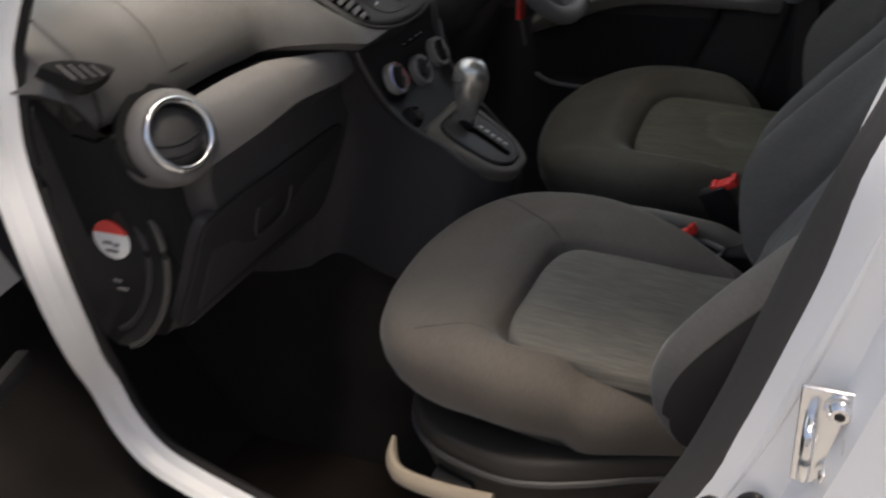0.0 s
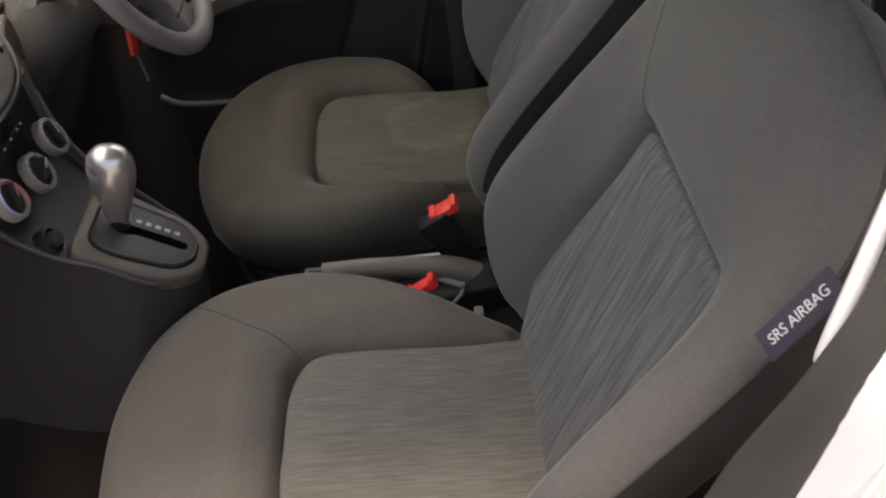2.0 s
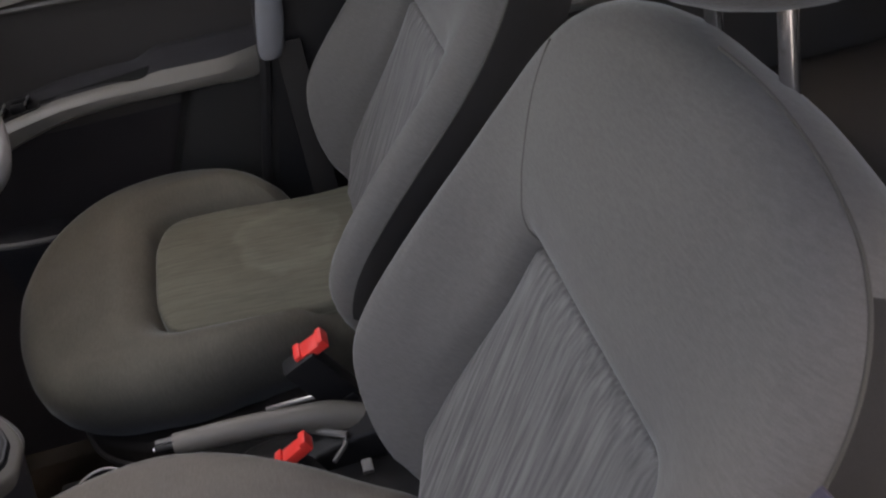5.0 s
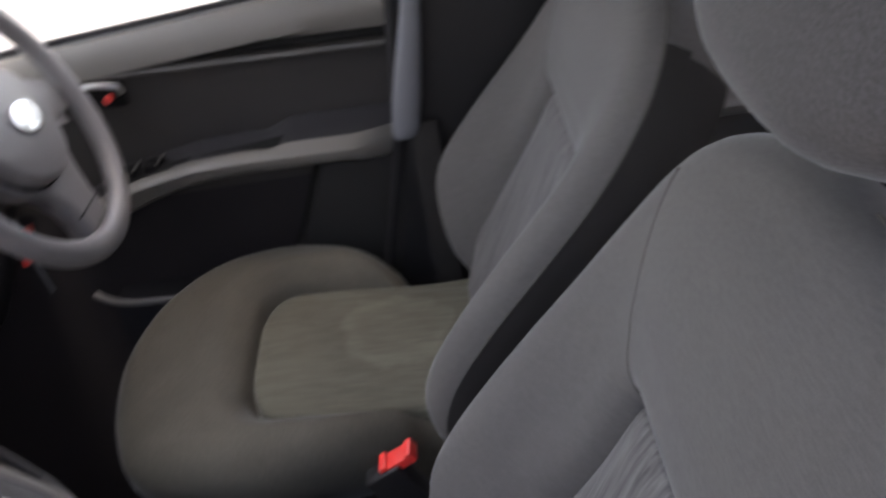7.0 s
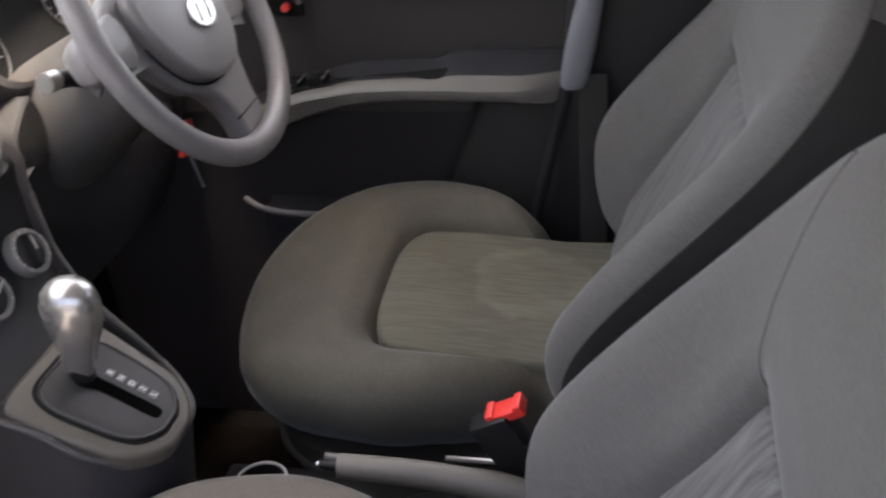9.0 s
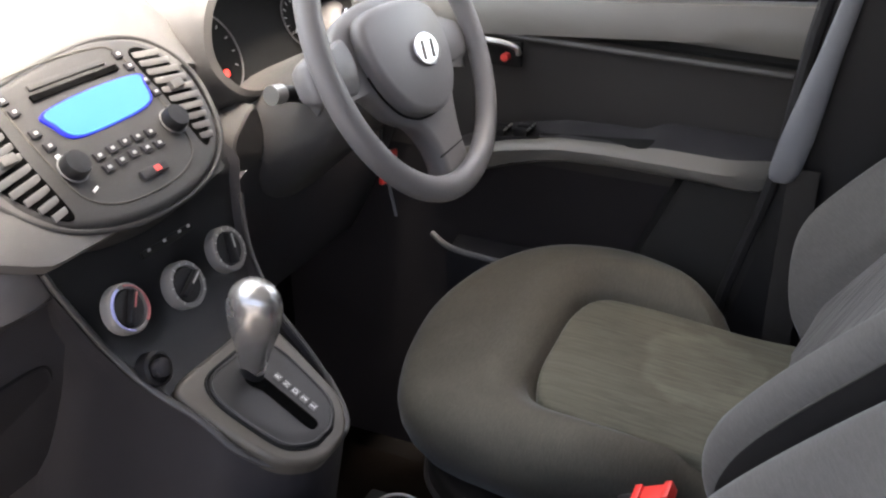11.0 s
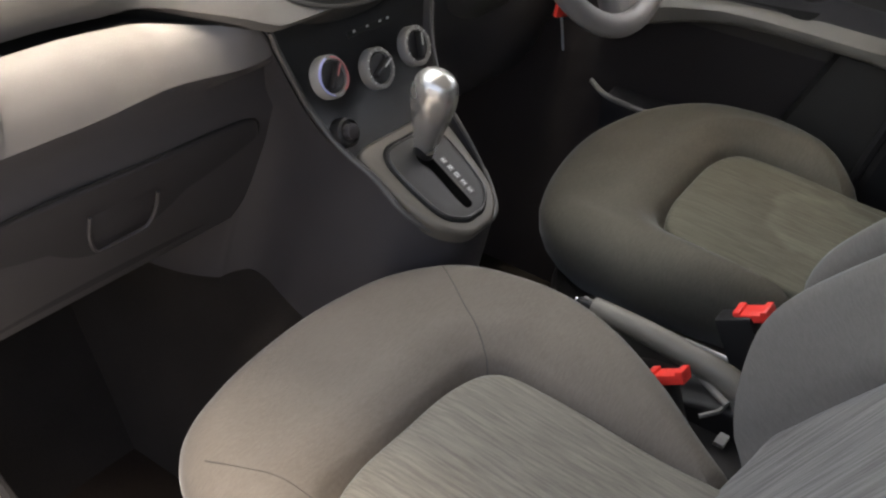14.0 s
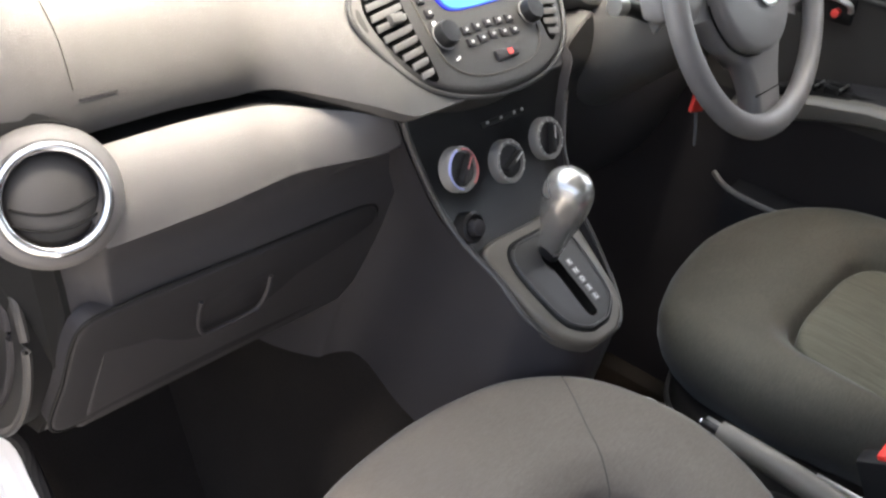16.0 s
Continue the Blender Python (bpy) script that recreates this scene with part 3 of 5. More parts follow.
    # headrest
    hr = [(0.0, 0.80), (0.07, 0.797), (0.115, 0.77), (0.138, 0.71), (0.140, 0.64), (0.120, 0.58), (0.07, 0.550), (0.0, 0.545)]
    hout = [(p.x, p.y) for p in spline([(x, y, 0) for x, y in mirror(hr)], 90, True)]
    head = part("headrest", pillow(hout, (0, 0.69), lambda x, y: 0.088 - 0.6 * x * x - 0.5 * (y - 0.68) ** 2, 0.035, 0.12, 0.025, 24), CLOTH_HEAD, s)
    head.matrix_local = f
    for sx in (-0.05, 0.05):
        p = part("headrest_post", tube([(sx, 0.49, -0.065), (sx, 0.60, 0.0)], 0.006, 10), CHROME, s)
        p.matrix_local = f
    return back


back_p = seat((-0.285, 0, 0), "front seats", "dark grey cloth front passenger seat with ribbed insert and airbag tag", 0.020, -0.021, 0.134, 0.384, CLOTH, CLOTH_RIB, 0.018, 0.052, 0.0)
seat((0.360, -0.016, -0.013), "front seats", "dark grey cloth driver's seat with ribbed insert, worn cushion", 0.026, 0.008, 0.128, 0.405, CLOTH_WORN, RIB_WORN, 0.030, 0.075, 0.022)


# ---------------------------------------------------------------- dashboard
SIDE = [(1.19, 0.70), (1.10, 0.725), (1.0, 0.748), (0.92, 0.757), (0.865, 0.748), (0.82, 0.712), (0.80, 0.668), (0.797, 0.639), (0.804, 0.624), (0.838, 0.621), (0.848, 0.612),
        (0.812, 0.606), (0.790, 0.617), (0.768, 0.600), (0.753, 0.573), (0.747, 0.545), (0.756, 0.528), (0.760, 0.50), (0.755, 0.475), (0.784, 0.40), (0.818, 0.32), (0.838, 0.285), (0.95, 0.275), (1.1, 0.30), (1.22, 0.5)]
MIDDLE = [(1.19, 0.70), (1.10, 0.73), (1.0, 0.757), (0.92, 0.778), (0.862, 0.782), (0.825, 0.763), (0.76, 0.70), (0.70, 0.640), (0.676, 0.612), (0.69, 0.601), (0.715, 0.601),
          (0.722, 0.606), (0.722, 0.603), (0.718, 0.592), (0.718, 0.575), (0.718, 0.556), (0.72, 0.528), (0.722, 0.50), (0.725, 0.475), (0.76, 0.40), (0.80, 0.32), (0.86, 0.29), (0.95, 0.275), (1.1, 0.30), (1.22, 0.5)]


def dash_row(x):
    wy, wz = smooth(0.255, 0.145, abs(x + 0.005)), smooth(0.36, 0.15, abs(x + 0.005))
    end = smooth(-0.47, -0.545, x) if x < 0 else smooth(0.62, 0.70, x)
    cut = smooth(0.170, 0.135, abs(x - 0.372))
    side = smooth(0.095, 0.13, x) * smooth(0.60, 0.54, x)
    row = []
    for k, ((y0, z0), (y1, z1)) in enumerate(zip(SIDE, MIDDLE)):
        f = 0 if k > 15 else 1
        y, z = y0 + (y1 - y0) * wy * f, z0 + (z1 - z0) * (wz if 6 < k else wy) * f
        z += 0.010 * (6 < k < 10) * smooth(-0.27, -0.22, x) * smooth(-0.145, -0.19, x)
        dx = 0.068 * smooth(0.66, 0.50, z) * smooth(-0.42, -0.545, x) * (k > 12)
        row.append(Vector((x + dx, y + 0.02 * end * (y < 1) + 0.10 * max(cut * (2 < k < 15), side * (6 < k < 15)), z)))
    return row


xs = sorted(set([-0.545, -0.53] + list(np.linspace(-0.5, 0.66, 88)) + [0.70]))
dash = thing("dashboard", "dark grey moulded plastic car dashboard with airbag lid and round vents", "dashboard", (0, 0, 0))
upper, lower = bmesh.new(), bmesh.new()
rows = [dash_row(float(x)) for x in xs]
wing, wing_gap = [], []
for x in (-0.615, -0.605, -0.59, -0.575, -0.56):
    wing.append([Vector((x, p.y + 0.05 * smooth(-0.575, -0.615, x) ** 2 * (p.y < 1), max(p.z, 0.612 + 0.085 * smooth(-0.545, -0.615, x)) - 0.01 * smooth(-0.575, -0.615, x) ** 2)) for p in rows[0][:13]])
wing_gap = [w[9:] for w in wing]
wing = [w[:10] for w in wing]
loft(wing + [r[:10] for r in rows], False, False, upper)
gap = loft(wing_gap + [r[9:13] for r in rows], False, False)
loft([r[12:] for r in rows], False, False, lower)
pad = part("top_pad", upper, PLASTIC, dash)
low = part("lower_panel", lower, LOWER_DASH, dash)
# groove surfaces in matt black, for the shadow under the pad's overhang
part("shadow_gap", gap, BLACK_MATT, dash, "groove under the top pad, blackened for the shade in it")
grey = bmesh.new()
strip = []
for x in np.linspace(-0.48, -0.122, 48):
    r = dash_row(float(x))
    k = min(1.0, max(0.0, (x + 0.178) / 0.056)) ** 1.6
    c = [p + Vector((0, -0.003, 0.002)) for p in spline(r[12:16], 12)]
    tip = c[9]
    strip.append([tip + (p - tip) * max(0.03, math.sqrt(max(0.0, 1 - k * k))) for p in c])
loft(strip, False, False, grey)
part("fascia_strip", grey, STRIP, dash, "lighter grey fascia strip")
for sx, nm in ((-0.547, "end_cap"), (0.702, "end_cap")):
    part(nm, loft([[Vector((sx + dx + (p.x + 0.545) * (sx < 0), min(p.y, 0.93), p.z)) for p in dash_row(-0.545)] for dx in (-0.004, 0.004)]), BLACK_MATT, dash)
# airbag lid joints
for x in (-0.44,):
    r = dash_row(x)
    part("joint", tube([p + Vector((0, -0.0004, 0.0004)) for p in spline(r[2:7], 30)], 0.0005, 6), SEAM, pad)


for dz, w in ((0.0, 0.036), (-0.007, 0.022)):
    part("print_bar", box((w, 0.0025, 0.0005), (0, 0, 0)), PLASTIC_LOW, pad, "", False).matrix_local = plane_frame((-0.418, 0.7985 - dz * 0.2, 0.658 + dz), (1, 0, 0), (0, 0.15, 0.99))
# side defroster outlet on the pad
DV = plane_frame((-0.607, 0.826, 0.722), (1, 0, 0), (0, 0.707, 0.707))
leaf = [(p.x, p.y) for p in spline([(0.0, 0.0, 0), (0.031, -0.0065, 0), (0.065, -0.026, 0), (0.077, -0.041, 0), (0.047, -0.045, 0), (0.026, -0.0405, 0), (0.013, -0.0215, 0)], 50, True)]
dv = part("defroster_vent", pillow(leaf, (0.037, -0.026), lambda x, y: 0.0, 0.001, 0.02, 0, 4, 2), BLACK_MATT, pad, "dark side window defroster outlet")
dv.matrix_local = DV
for k in range(4):
    a = Vector((0.016 + 0.0125 * k, -0.008 - 0.0055 * k, 0.001))
    part("slat", tube([a, a + Vector((0.004, -0.024 + 0.002 * k, 0))], 0.0012, 6), PLASTIC_GREY, pad).matrix_local = DV


def round_vent(x):
    sx = math.copysign(1, x)
    m = plane_frame((x, 0.762 if x < 0 else 0.770, 0.599 if x < 0 else 0.636), (0.886, sx * 0.30, 0), (-sx * 0.12, 0.354, 0.904))
    v = part("air_vent", lathe([(0.060, -0.05), (0.0605, -0.018), (0.058, -0.006), (0.053, 0.001), (0.048, 0.004), (0.044, 0.003), (0.043, -0.02)], 48, m), STRIP, dash, "round air vent with satin ring")
    part("ring", tube([m @ Vector((0.0425 * math.cos(a), 0.0425 * math.sin(a), 0.006)) for a in np.linspace(0, 2 * math.pi, 64)[:-1]], 0.0045, 10, True), CHROME, v, "bright silver ring")
    bm = lathe([(0.001, 0.003), (0.02, 0.001), (0.034, -0.005), (0.039, -0.012), (0.0395, -0.03)], 40, m)
    part("shutter", bm, FASCIA, v, "dark round shutter disc")
    if x < 0:
        arc = [(radians(a), 0.0005 + 0.010 * smooth(62, 105, a) * smooth(214, 180, a)) for a in np.linspace(62, 214, 40)]
        part("collar_gap", loft([[m @ Vector((r * math.cos(a), r * math.sin(a), h)) for r, h in ((0.058, -0.022), (0.0605, -0.014), (0.0605 + w, -0.014), (0.060 + w, -0.03))] for a, w in arc]), BLACK_MATT, v, "dark joint round the vent collar")
    for k, y0 in enumerate((-0.008, -0.022)):
        line = [m @ Vector((u, y0 - 0.02 * (u / 0.036) ** 2 * -0.5 - 0.004, 0.0035 - 6.5 * (u * u + y0 * y0))) for u in np.linspace(-0.033, 0.033, 20)]
        part("slot", tube(line, 0.0012, 6), BLACK_MATT, v)


round_vent(-0.488)
round_vent(0.540)

# glovebox
gm = plane_frame((-0.295, 0.7615, 0.468), (1, 0, 0), (0, -0.40, 0.917))
gout = [(p.x, p.y) for p in spline([(0.0, 0.009, 0), (0.12, 0.008, 0), (0.165, 0.004, 0), (0.188, -0.012, 0), (0.198, -0.05, 0), (0.200, -0.10, 0), (0.198, -0.165, 0), (0.10, -0.18, 0), (-0.10, -0.18, 0), (-0.185, -0.175, 0),
                                    (-0.188, -0.08, 0), (-0.188, -0.02, 0), (-0.180, 0.004, 0), (-0.155, 0.011, 0), (-0.09, 0.012, 0)], 110, True)]
glove = part("glovebox_lid", pillow(gout, (0, -0.1), lambda x, y: 0.005 + 0.002 * (1 - (x / 0.2) ** 2), 0.004, 0.02, 0, 8, 4), PLASTIC_LOW, dash, "dark plastic glovebox lid")
glove.matrix_local = gm
gap = part("lid_gap", tube([gm @ Vector((x * 1.006, (y + 0.1) * 1.01 - 0.1, 0.003)) for x, y in gout], 0.0020, 6, True), BLACK_MATT, dash)
h = part("handle_recess", box((0.088, 0.058, 0.006), (0.000, -0.066, 0.0045), 0.003), PLASTIC_LOW, glove)
part("handle", tube([(x, y, z) for x, y, z in spline([(-0.050, -0.035, 0.009), (-0.045, -0.070, 0.010), (-0.034, -0.096, 0.012), (-0.015, -0.099, 0.013), (0.025, -0.098, 0.013), (0.038, -0.092, 0.013), (0.044, -0.070, 0.011), (0.042, -0.045, 0.009)], 40)], 0.0024, 8), LOWER_DASH, glove, "grey plastic glovebox handle lip")

# end panel of the footwell with the warning label
kick = [(p.x, p.y) for p in spline([(0.954, 0.639, 0), (0.915, 0.593, 0), (0.864, 0.550, 0), (0.819, 0.493, 0), (0.806, 0.430, 0), (0.820, 0.367, 0), (0.856, 0.308, 0), (0.901, 0.274, 0), (0.943, 0.282, 0), (0.970, 0.351, 0), (0.986, 0.446, 0), (0.986, 0.552, 0)], 60, True)]
structure("kick_panel_left", loft([[Vector((x, y, z)) for y, z in kick] for x in (-0.507, -0.45)]), BLACK, "dark plastic panel at the dashboard end")
for k, sc in enumerate((1.0, 0.82)):
    ring = [Vector((-0.507, 0.965 + (y - 0.965) * sc, 0.425 + (z - 0.425) * sc)) for y, z in kick[2:36]]
    structure("trim", tube(ring, 0.0048, 8), PLASTIC_MID if k == 0 else PLASTIC_LOW, "dark plastic moulded edge of the dashboard end")
lab = thing("warning_label", "round red and white airbag warning sticker on dark plastic", "sticker", (-0.510, 0.888, 0.446))
for half, mat in ((0, WHITE_PRINT), (1, RED_PRINT)):
    bm = bmesh.new()
    a0, a1 = (radians(20), radians(160)) if half else (radians(160), radians(380))
    ring = [(0.0, 0.0285 * math.cos(a), 0.0285 * math.sin(a)) for a in np.linspace(a0, a1, 24)]
    f = [bm.verts.new(p) for p in ring]
    b2 = [bm.verts.new((0.004, p[1], p[2])) for p in ring]
    bm.faces.new(f)
    bm.faces.new(list(reversed(b2)))
    for i in range(24):
        j = (i + 1) % 24
        bm.faces.new((f[i], f[j], b2[j], b2[i]))
    part("print", bm, mat, lab, "red band" if half else "white disc", False)
for yy, zz, w in ((0.006, -0.004, 0.014), (-0.008, -0.006, 0.008), (0.002, -0.016, 0.02)):
    part("print_bar", box((0.002, w, 0.004), (-0.001, yy, zz)), PLASTIC_GREY, lab, "", False)

for yy, zz, w in ((0.868, 0.405, 0.012), (0.862, 0.393, 0.016)):
    part("print_bar", box((0.002, w, 0.004), (0.0, yy - 0.862, zz - 0.468)), PLASTIC_GREY, lab, "", False)

# ---------------------------------------------------------------- centre console
con = thing("centre_console", "dark grey plastic centre console with heater panel and gear gate", "console", (0, 0, 0))
EDGE = [(-0.19, 1.25, 0.58), (-0.185, 0.92, 0.60), (-0.172, 0.78, 0.615), (-0.152, 0.706, 0.606), (-0.141, 0.695, 0.579), (-0.130, 0.687, 0.550), (-0.114, 0.668, 0.503), (-0.103, 0.633, 0.466), (-0.093, 0.594, 0.440), (-0.086, 0.562, 0.410), (-0.072, 0.536, 0.390), (-0.052, 0.516, 0.379), (-0.027, 0.504, 0.376), (0, 0.501, 0.376)]
half = spline(EDGE, 44)
rimc = half + [Vector((-p.x * (1 - 0.15 * smooth(0.50, 0.44, p.z)), p.y, p.z)) for p in reversed(half[:-1])]
walls = []
for k in np.linspace(0, 1, 12):
    ring = []
    for p in rimc:
        w = smooth(0.41, 0.51, p.z)
        ring.append(Vector((p.x * (1 + 0.22 * k - 0.85 * w * k ** 0.35 * (1 - 0.45 * k)), p.y + 0.03 * k + 0.05 * k * k + 0.02 * math.sin(k * 3.1) + 0.16 * w * math.sqrt(k), p.z * (1 - k) - 0.19 * k)))
    walls.append(ring)
part("side_wall", loft(walls, False, False), CONSOLE, con)
part("border", tube(rimc[11:56], 0.0042, 10, flat=0.8), PLASTIC_MID, con, "satin grey raised border")
part("border", tube(rimc[55:-15], 0.0028, 8), PLASTIC_MID, con, "satin grey raised border")
top = bmesh.new()
cols = []
for p in half[10:]:
    q = p + Vector((0, 0.010, -0.006))
    cols.append([Vector((q.x * 0.98 * u, q.y + 0.006 * (1 - u * u), q.z)) for u in np.linspace(1, -1, 13)])
loft(cols, False, False, top)
part("panel", top, BLACK, con, "black heater panel")

HV = plane_frame((0, 0.662, 0.535), (1, 0, 0), (0, 0.43, 0.90))
for i, (x, y, turn) in enumerate(((-0.089, 0.006, 40), (-0.012, -0.007, 65), (0.063, -0.001, 15))):
    m = HV @ Matrix.Translation((x, y, 0.004))
    k = part("heater_knob", lathe([(0.0245, -0.012), (0.0245, -0.001), (0.0232, 0.001), (0.0195, 0.001), (0.0185, -0.002)], 40, m), RING_GREY, con, "round heater dial with pale ring")
    part("dial", lathe([(0.0187, -0.006), (0.0187, -0.002), (0.017, 0.0), (0.001, 0.0)], 32, m), BLACK, k, "black dial")
    part("grip", box((0.006, 0.034, 0.010), (0, 0, 0.003), 0.0025, None), BLACK, k).matrix_local = m @ pose(0, 0, 0, 0, 0, -turn)
    part("pointer", box((0.0016, 0.015, 0.001), (0, 0.007, 0.0082)), DIAL_RED if i == 0 else PRINT_GREY, k).matrix_local = m @ pose(0, 0, 0, 0, 0, -turn)
    if i == 0:
        for a0, a1, mat in ((100, 250, BLUE_PRINT), (-60, 80, DIAL_RED)):
            part("scale", tube([m @ Vector((0.0213 * math.cos(radians(a)), 0.0213 * math.sin(radians(a)), 0.0014)) for a in np.linspace(a0, a1, 20)], 0.0018, 6, flat=0.5), mat, k)
    else:
        for a in range(-40, 221, 26):
            part("mark", box((0.003, 0.0010, 0.0008), (0.0213, 0, 0.0014))
                 , PRINT_GREY, k).matrix_local = m @ pose(0, 0, 0, 0, 0, a)
part("slider_slot", box((0.075, 0.007, 0.004), (0, 0, 0), 0.001), BLACK_MATT, con).matrix_local = HV @ pose(-0.012, 0.041, 0.006, 0, 0, 0)
for x in (-0.040, -0.017, 0.006, 0.020):
    part("slider_mark", box((0.0035, 0.0025, 0.002), (0, 0, 0)), PRINT_GREY, con).matrix_local = HV @ pose(x, 0.043, 0.008)
m = HV @ Matrix.Translation((-0.090, -0.058, -0.003))
sock = part("socket", lathe([(0.017, -0.01), (0.017, 0.004), (0.014, 0.006), (0.013, 0.002), (0.001, 0.002)], 28, m), BLACK, con, "black power socket")
part("socket_cap", lathe([(0.009, 0.0), (0.009, 0.012), (0.006, 0.014), (0.001, 0.014)], 20, m), PLASTIC_LOW, sock)

# gear gate
GT = plane_frame((-0.012, 0.559, 0.413), (1, 0, 0), (0, 0.86, 0.51))
gate = [(p.x, p.y) for p in spline([(0.0, 0.068, 0), (0.040, 0.066, 0), (0.056, 0.045, 0), (0.054, 0.0, 0), (0.045, -0.035, 0), (0.02, -0.053, 0), (0, -0.055, 0), (-0.02, -0.053, 0), (-0.045, -0.035, 0), (-0.054, 0.0, 0), (-0.056, 0.045, 0), (-0.04, 0.066, 0)], 70, True)]
wide = [(p.x, p.y) for p in spline([(0.0, 0.085, 0), (0.07, 0.083, 0), (0.083, 0.06, 0), (0.074, 0.0, 0), (0.062, -0.042, 0), (0.03, -0.068, 0), (0, -0.072, 0), (-0.03, -0.068, 0), (-0.062, -0.042, 0), (-0.074, 0.0, 0), (-0.083, 0.06, 0), (-0.07, 0.083, 0)], 70, True)]
sur = part("gate_surround", pillow(wide, (0, 0), lambda x, y: 0.006, 0.006, 0.02, 0, 4, 3), GATE, con, "brownish grey plastic gear gate surround")
sur.matrix_local = GT @ Matrix.Diagonal((0.93, 1, 1, 1))
gp = part("gate_plate", pillow(gate, (0, 0), lambda x, y: 0.010, 0.004, 0.01, 0, 4, 3), GATE_DARK, sur, "dark gear gate plate")
part("gate_groove", tube([(x * 1.02, y * 1.02, 0.0065) for x, y in gate], 0.0022, 6, True), BLACK_MATT, sur)
slot = [(p.x, p.y) for p in spline([(0, 0.046, 0), (0.007, 0.043, 0), (0.008, 0.03, 0), (0.008, -0.03, 0), (0.006, -0.042, 0), (0, -0.044, 0), (-0.006, -0.042, 0), (-0.008, -0.03, 0), (-0.008, 0.02, 0), (-0.013, 0.03, 0), (-0.012, 0.041, 0)], 60, True)]
# sheet laid on the plate, its black stands for shade in the slot
part("gate_slot", pillow(slot, (0, 0), lambda x, y: 0.0112, 0.0008, 0.003, 0, 3, 2), OPENING_SHADE, sur, "gear lever slot, a near-black sheet for the shade inside")
part("gate_rim", tube([(x * 0.97, y * 0.97, 0.0105) for x, y in gate], 0.0012, 6, True), PLASTIC_MID, sur)
for k, letter in enumerate("RND2L"):
    y = 0.020 - 0.0118 * k
    mark = part("gear_mark", box((0.0100, 0.0082, 0.0008), (0.0205, y, 0.0106), 0.0003), PLASTIC_GREY, sur, "grey gear window")
    word(letter, 0.0088, Matrix.Translation((0.0205, y, 0.0112)), WHITE_PRINT, mark)
lever = thing("gear_lever", "silver grey automatic gear lever with rounded knob on the console", "gear lever", (-0.010, 0.589, 0.440))
axis = Matrix.Translation((0, 0, 0)) @ Euler((radians(10), radians(-4), 0)).to_matrix().to_4x4()
part("shaft", lathe([(0.011, -0.01), (0.012, 0.0), (0.013, 0.03)], 20, axis), BLACK, lever)
part("knob", lathe([(r * 0.97, 0.008 + (h - 0.012) * 0.98) for r, h in ((0.0120, 0.012), (0.0135, 0.02), (0.0175, 0.04), (0.0230, 0.062), (0.0265, 0.082), (0.0265, 0.096), (0.024, 0.108), (0.018, 0.117), (0.009, 0.121), (0.001, 0.122))], 36, axis @ Matrix.Diagonal((0.95, 1.1, 1, 1))), KNOB_GREY, lever, "satin grey rounded knob")
part("button", box((0.008, 0.014, 0.022), (0.026, 0.0, 0.085), 0.003), CHROME, lever, "chrome release button")

# ---------------------------------------------------------------- radio pod
RP = plane_frame((-0.008, 0.742, 0.677), (1, 0, 0), (0, 0.707, 0.707))
pod = thing("car_radio", "oval dark grey radio panel with blue display between two air vents", "radio", (0, 0, 0))
oval = [(p.x, p.y) for p in spline([(0, 0.083, 0), (0.075, 0.086, 0), (0.128, 0.070, 0), (0.155, 0.030, 0), (0.150, -0.015, 0), (0.122, -0.062, 0), (0.07, -0.090, 0), (0, -0.098, 0),
                                    (-0.07, -0.088, 0), (-0.122, -0.060, 0), (-0.152, -0.014, 0), (-0.159, 0.022, 0), (-0.137, 0.049, 0), (-0.085, 0.069, 0)], 120, True)]
face = part("face", pillow(oval, (0, 0), lambda x, y: 0.012 - 0.42 * x * x - 0.2 * y * y, 0.008, 0.05, 0.0, 10, 4), RADIO_FACE, pod)
face.matrix_local = RP
part("rim", tube([RP @ Vector((x * 1.02, y * 1.02, 0.002)) for x, y in oval], 0.0030, 8, True), RADIO_FACE, pod)
inner = [(p.x, p.y) for p in spline([(0, 0.080, 0), (0.06, 0.077, 0), (0.078, 0.068, 0), (0.083, 0.04, 0), (0.083, -0.01, 0), (0.078, -0.052, 0), (0.05, -0.074, 0), (0, -0.08, 0),
                                     (-0.05, -0.074, 0), (-0.078, -0.052, 0), (-0.083, -0.01, 0), (-0.083, 0.04, 0), (-0.078, 0.068, 0), (-0.06, 0.077, 0)], 90, True)]


def on_face(x, y, lift=0.0):
    return RP @ Vector((x, y, 0.012 - 0.42 * x * x - 0.2 * y * y + lift))


part("joint", tube([on_face(x, y, 0.0002) for x, y in inner], 0.0011, 6, True), SEAM, face).matrix_local = RP.inverted()


def on_radio(name, size, x, y, mat, lift=0.0, bevel=0.001, turn=0, label=""):
    p = part(name, box(size, (0, 0, 0), bevel), mat, pod, label)
    p.matrix_local = RP @ pose(x, y, 0.012 - 0.42 * x * x - 0.2 * y * y + lift, 0, 0, turn)
    return p


disp = [(p[0], p[1]) for p in ((-0.062, 0.026), (0.0, 0.031), (0.062, 0.028), (0.064, 0.016), (0.052, -0.004), (0.0, -0.009), (-0.05, -0.006), (-0.063, 0.012))]
for sc, mat, dz, nm in ((1.06, LCD_EDGE, 0.001, "display_edge"), (0.99, LCD, 0.0022, "display")):
    d = part(nm, pillow([(p.x * sc, 0.011 + (p.y - 0.011) * sc) for p in spline([(x, y, 0) for x, y in disp], 60, True)], (0, 0.011), lambda x, y: 0.0, 0.0005, 0.004, 0, 2, 2), mat, pod, "lit blue display", False)
    d.matrix_local = RP @ Matrix.Translation((0.012, 0.006, 0.012 + dz))
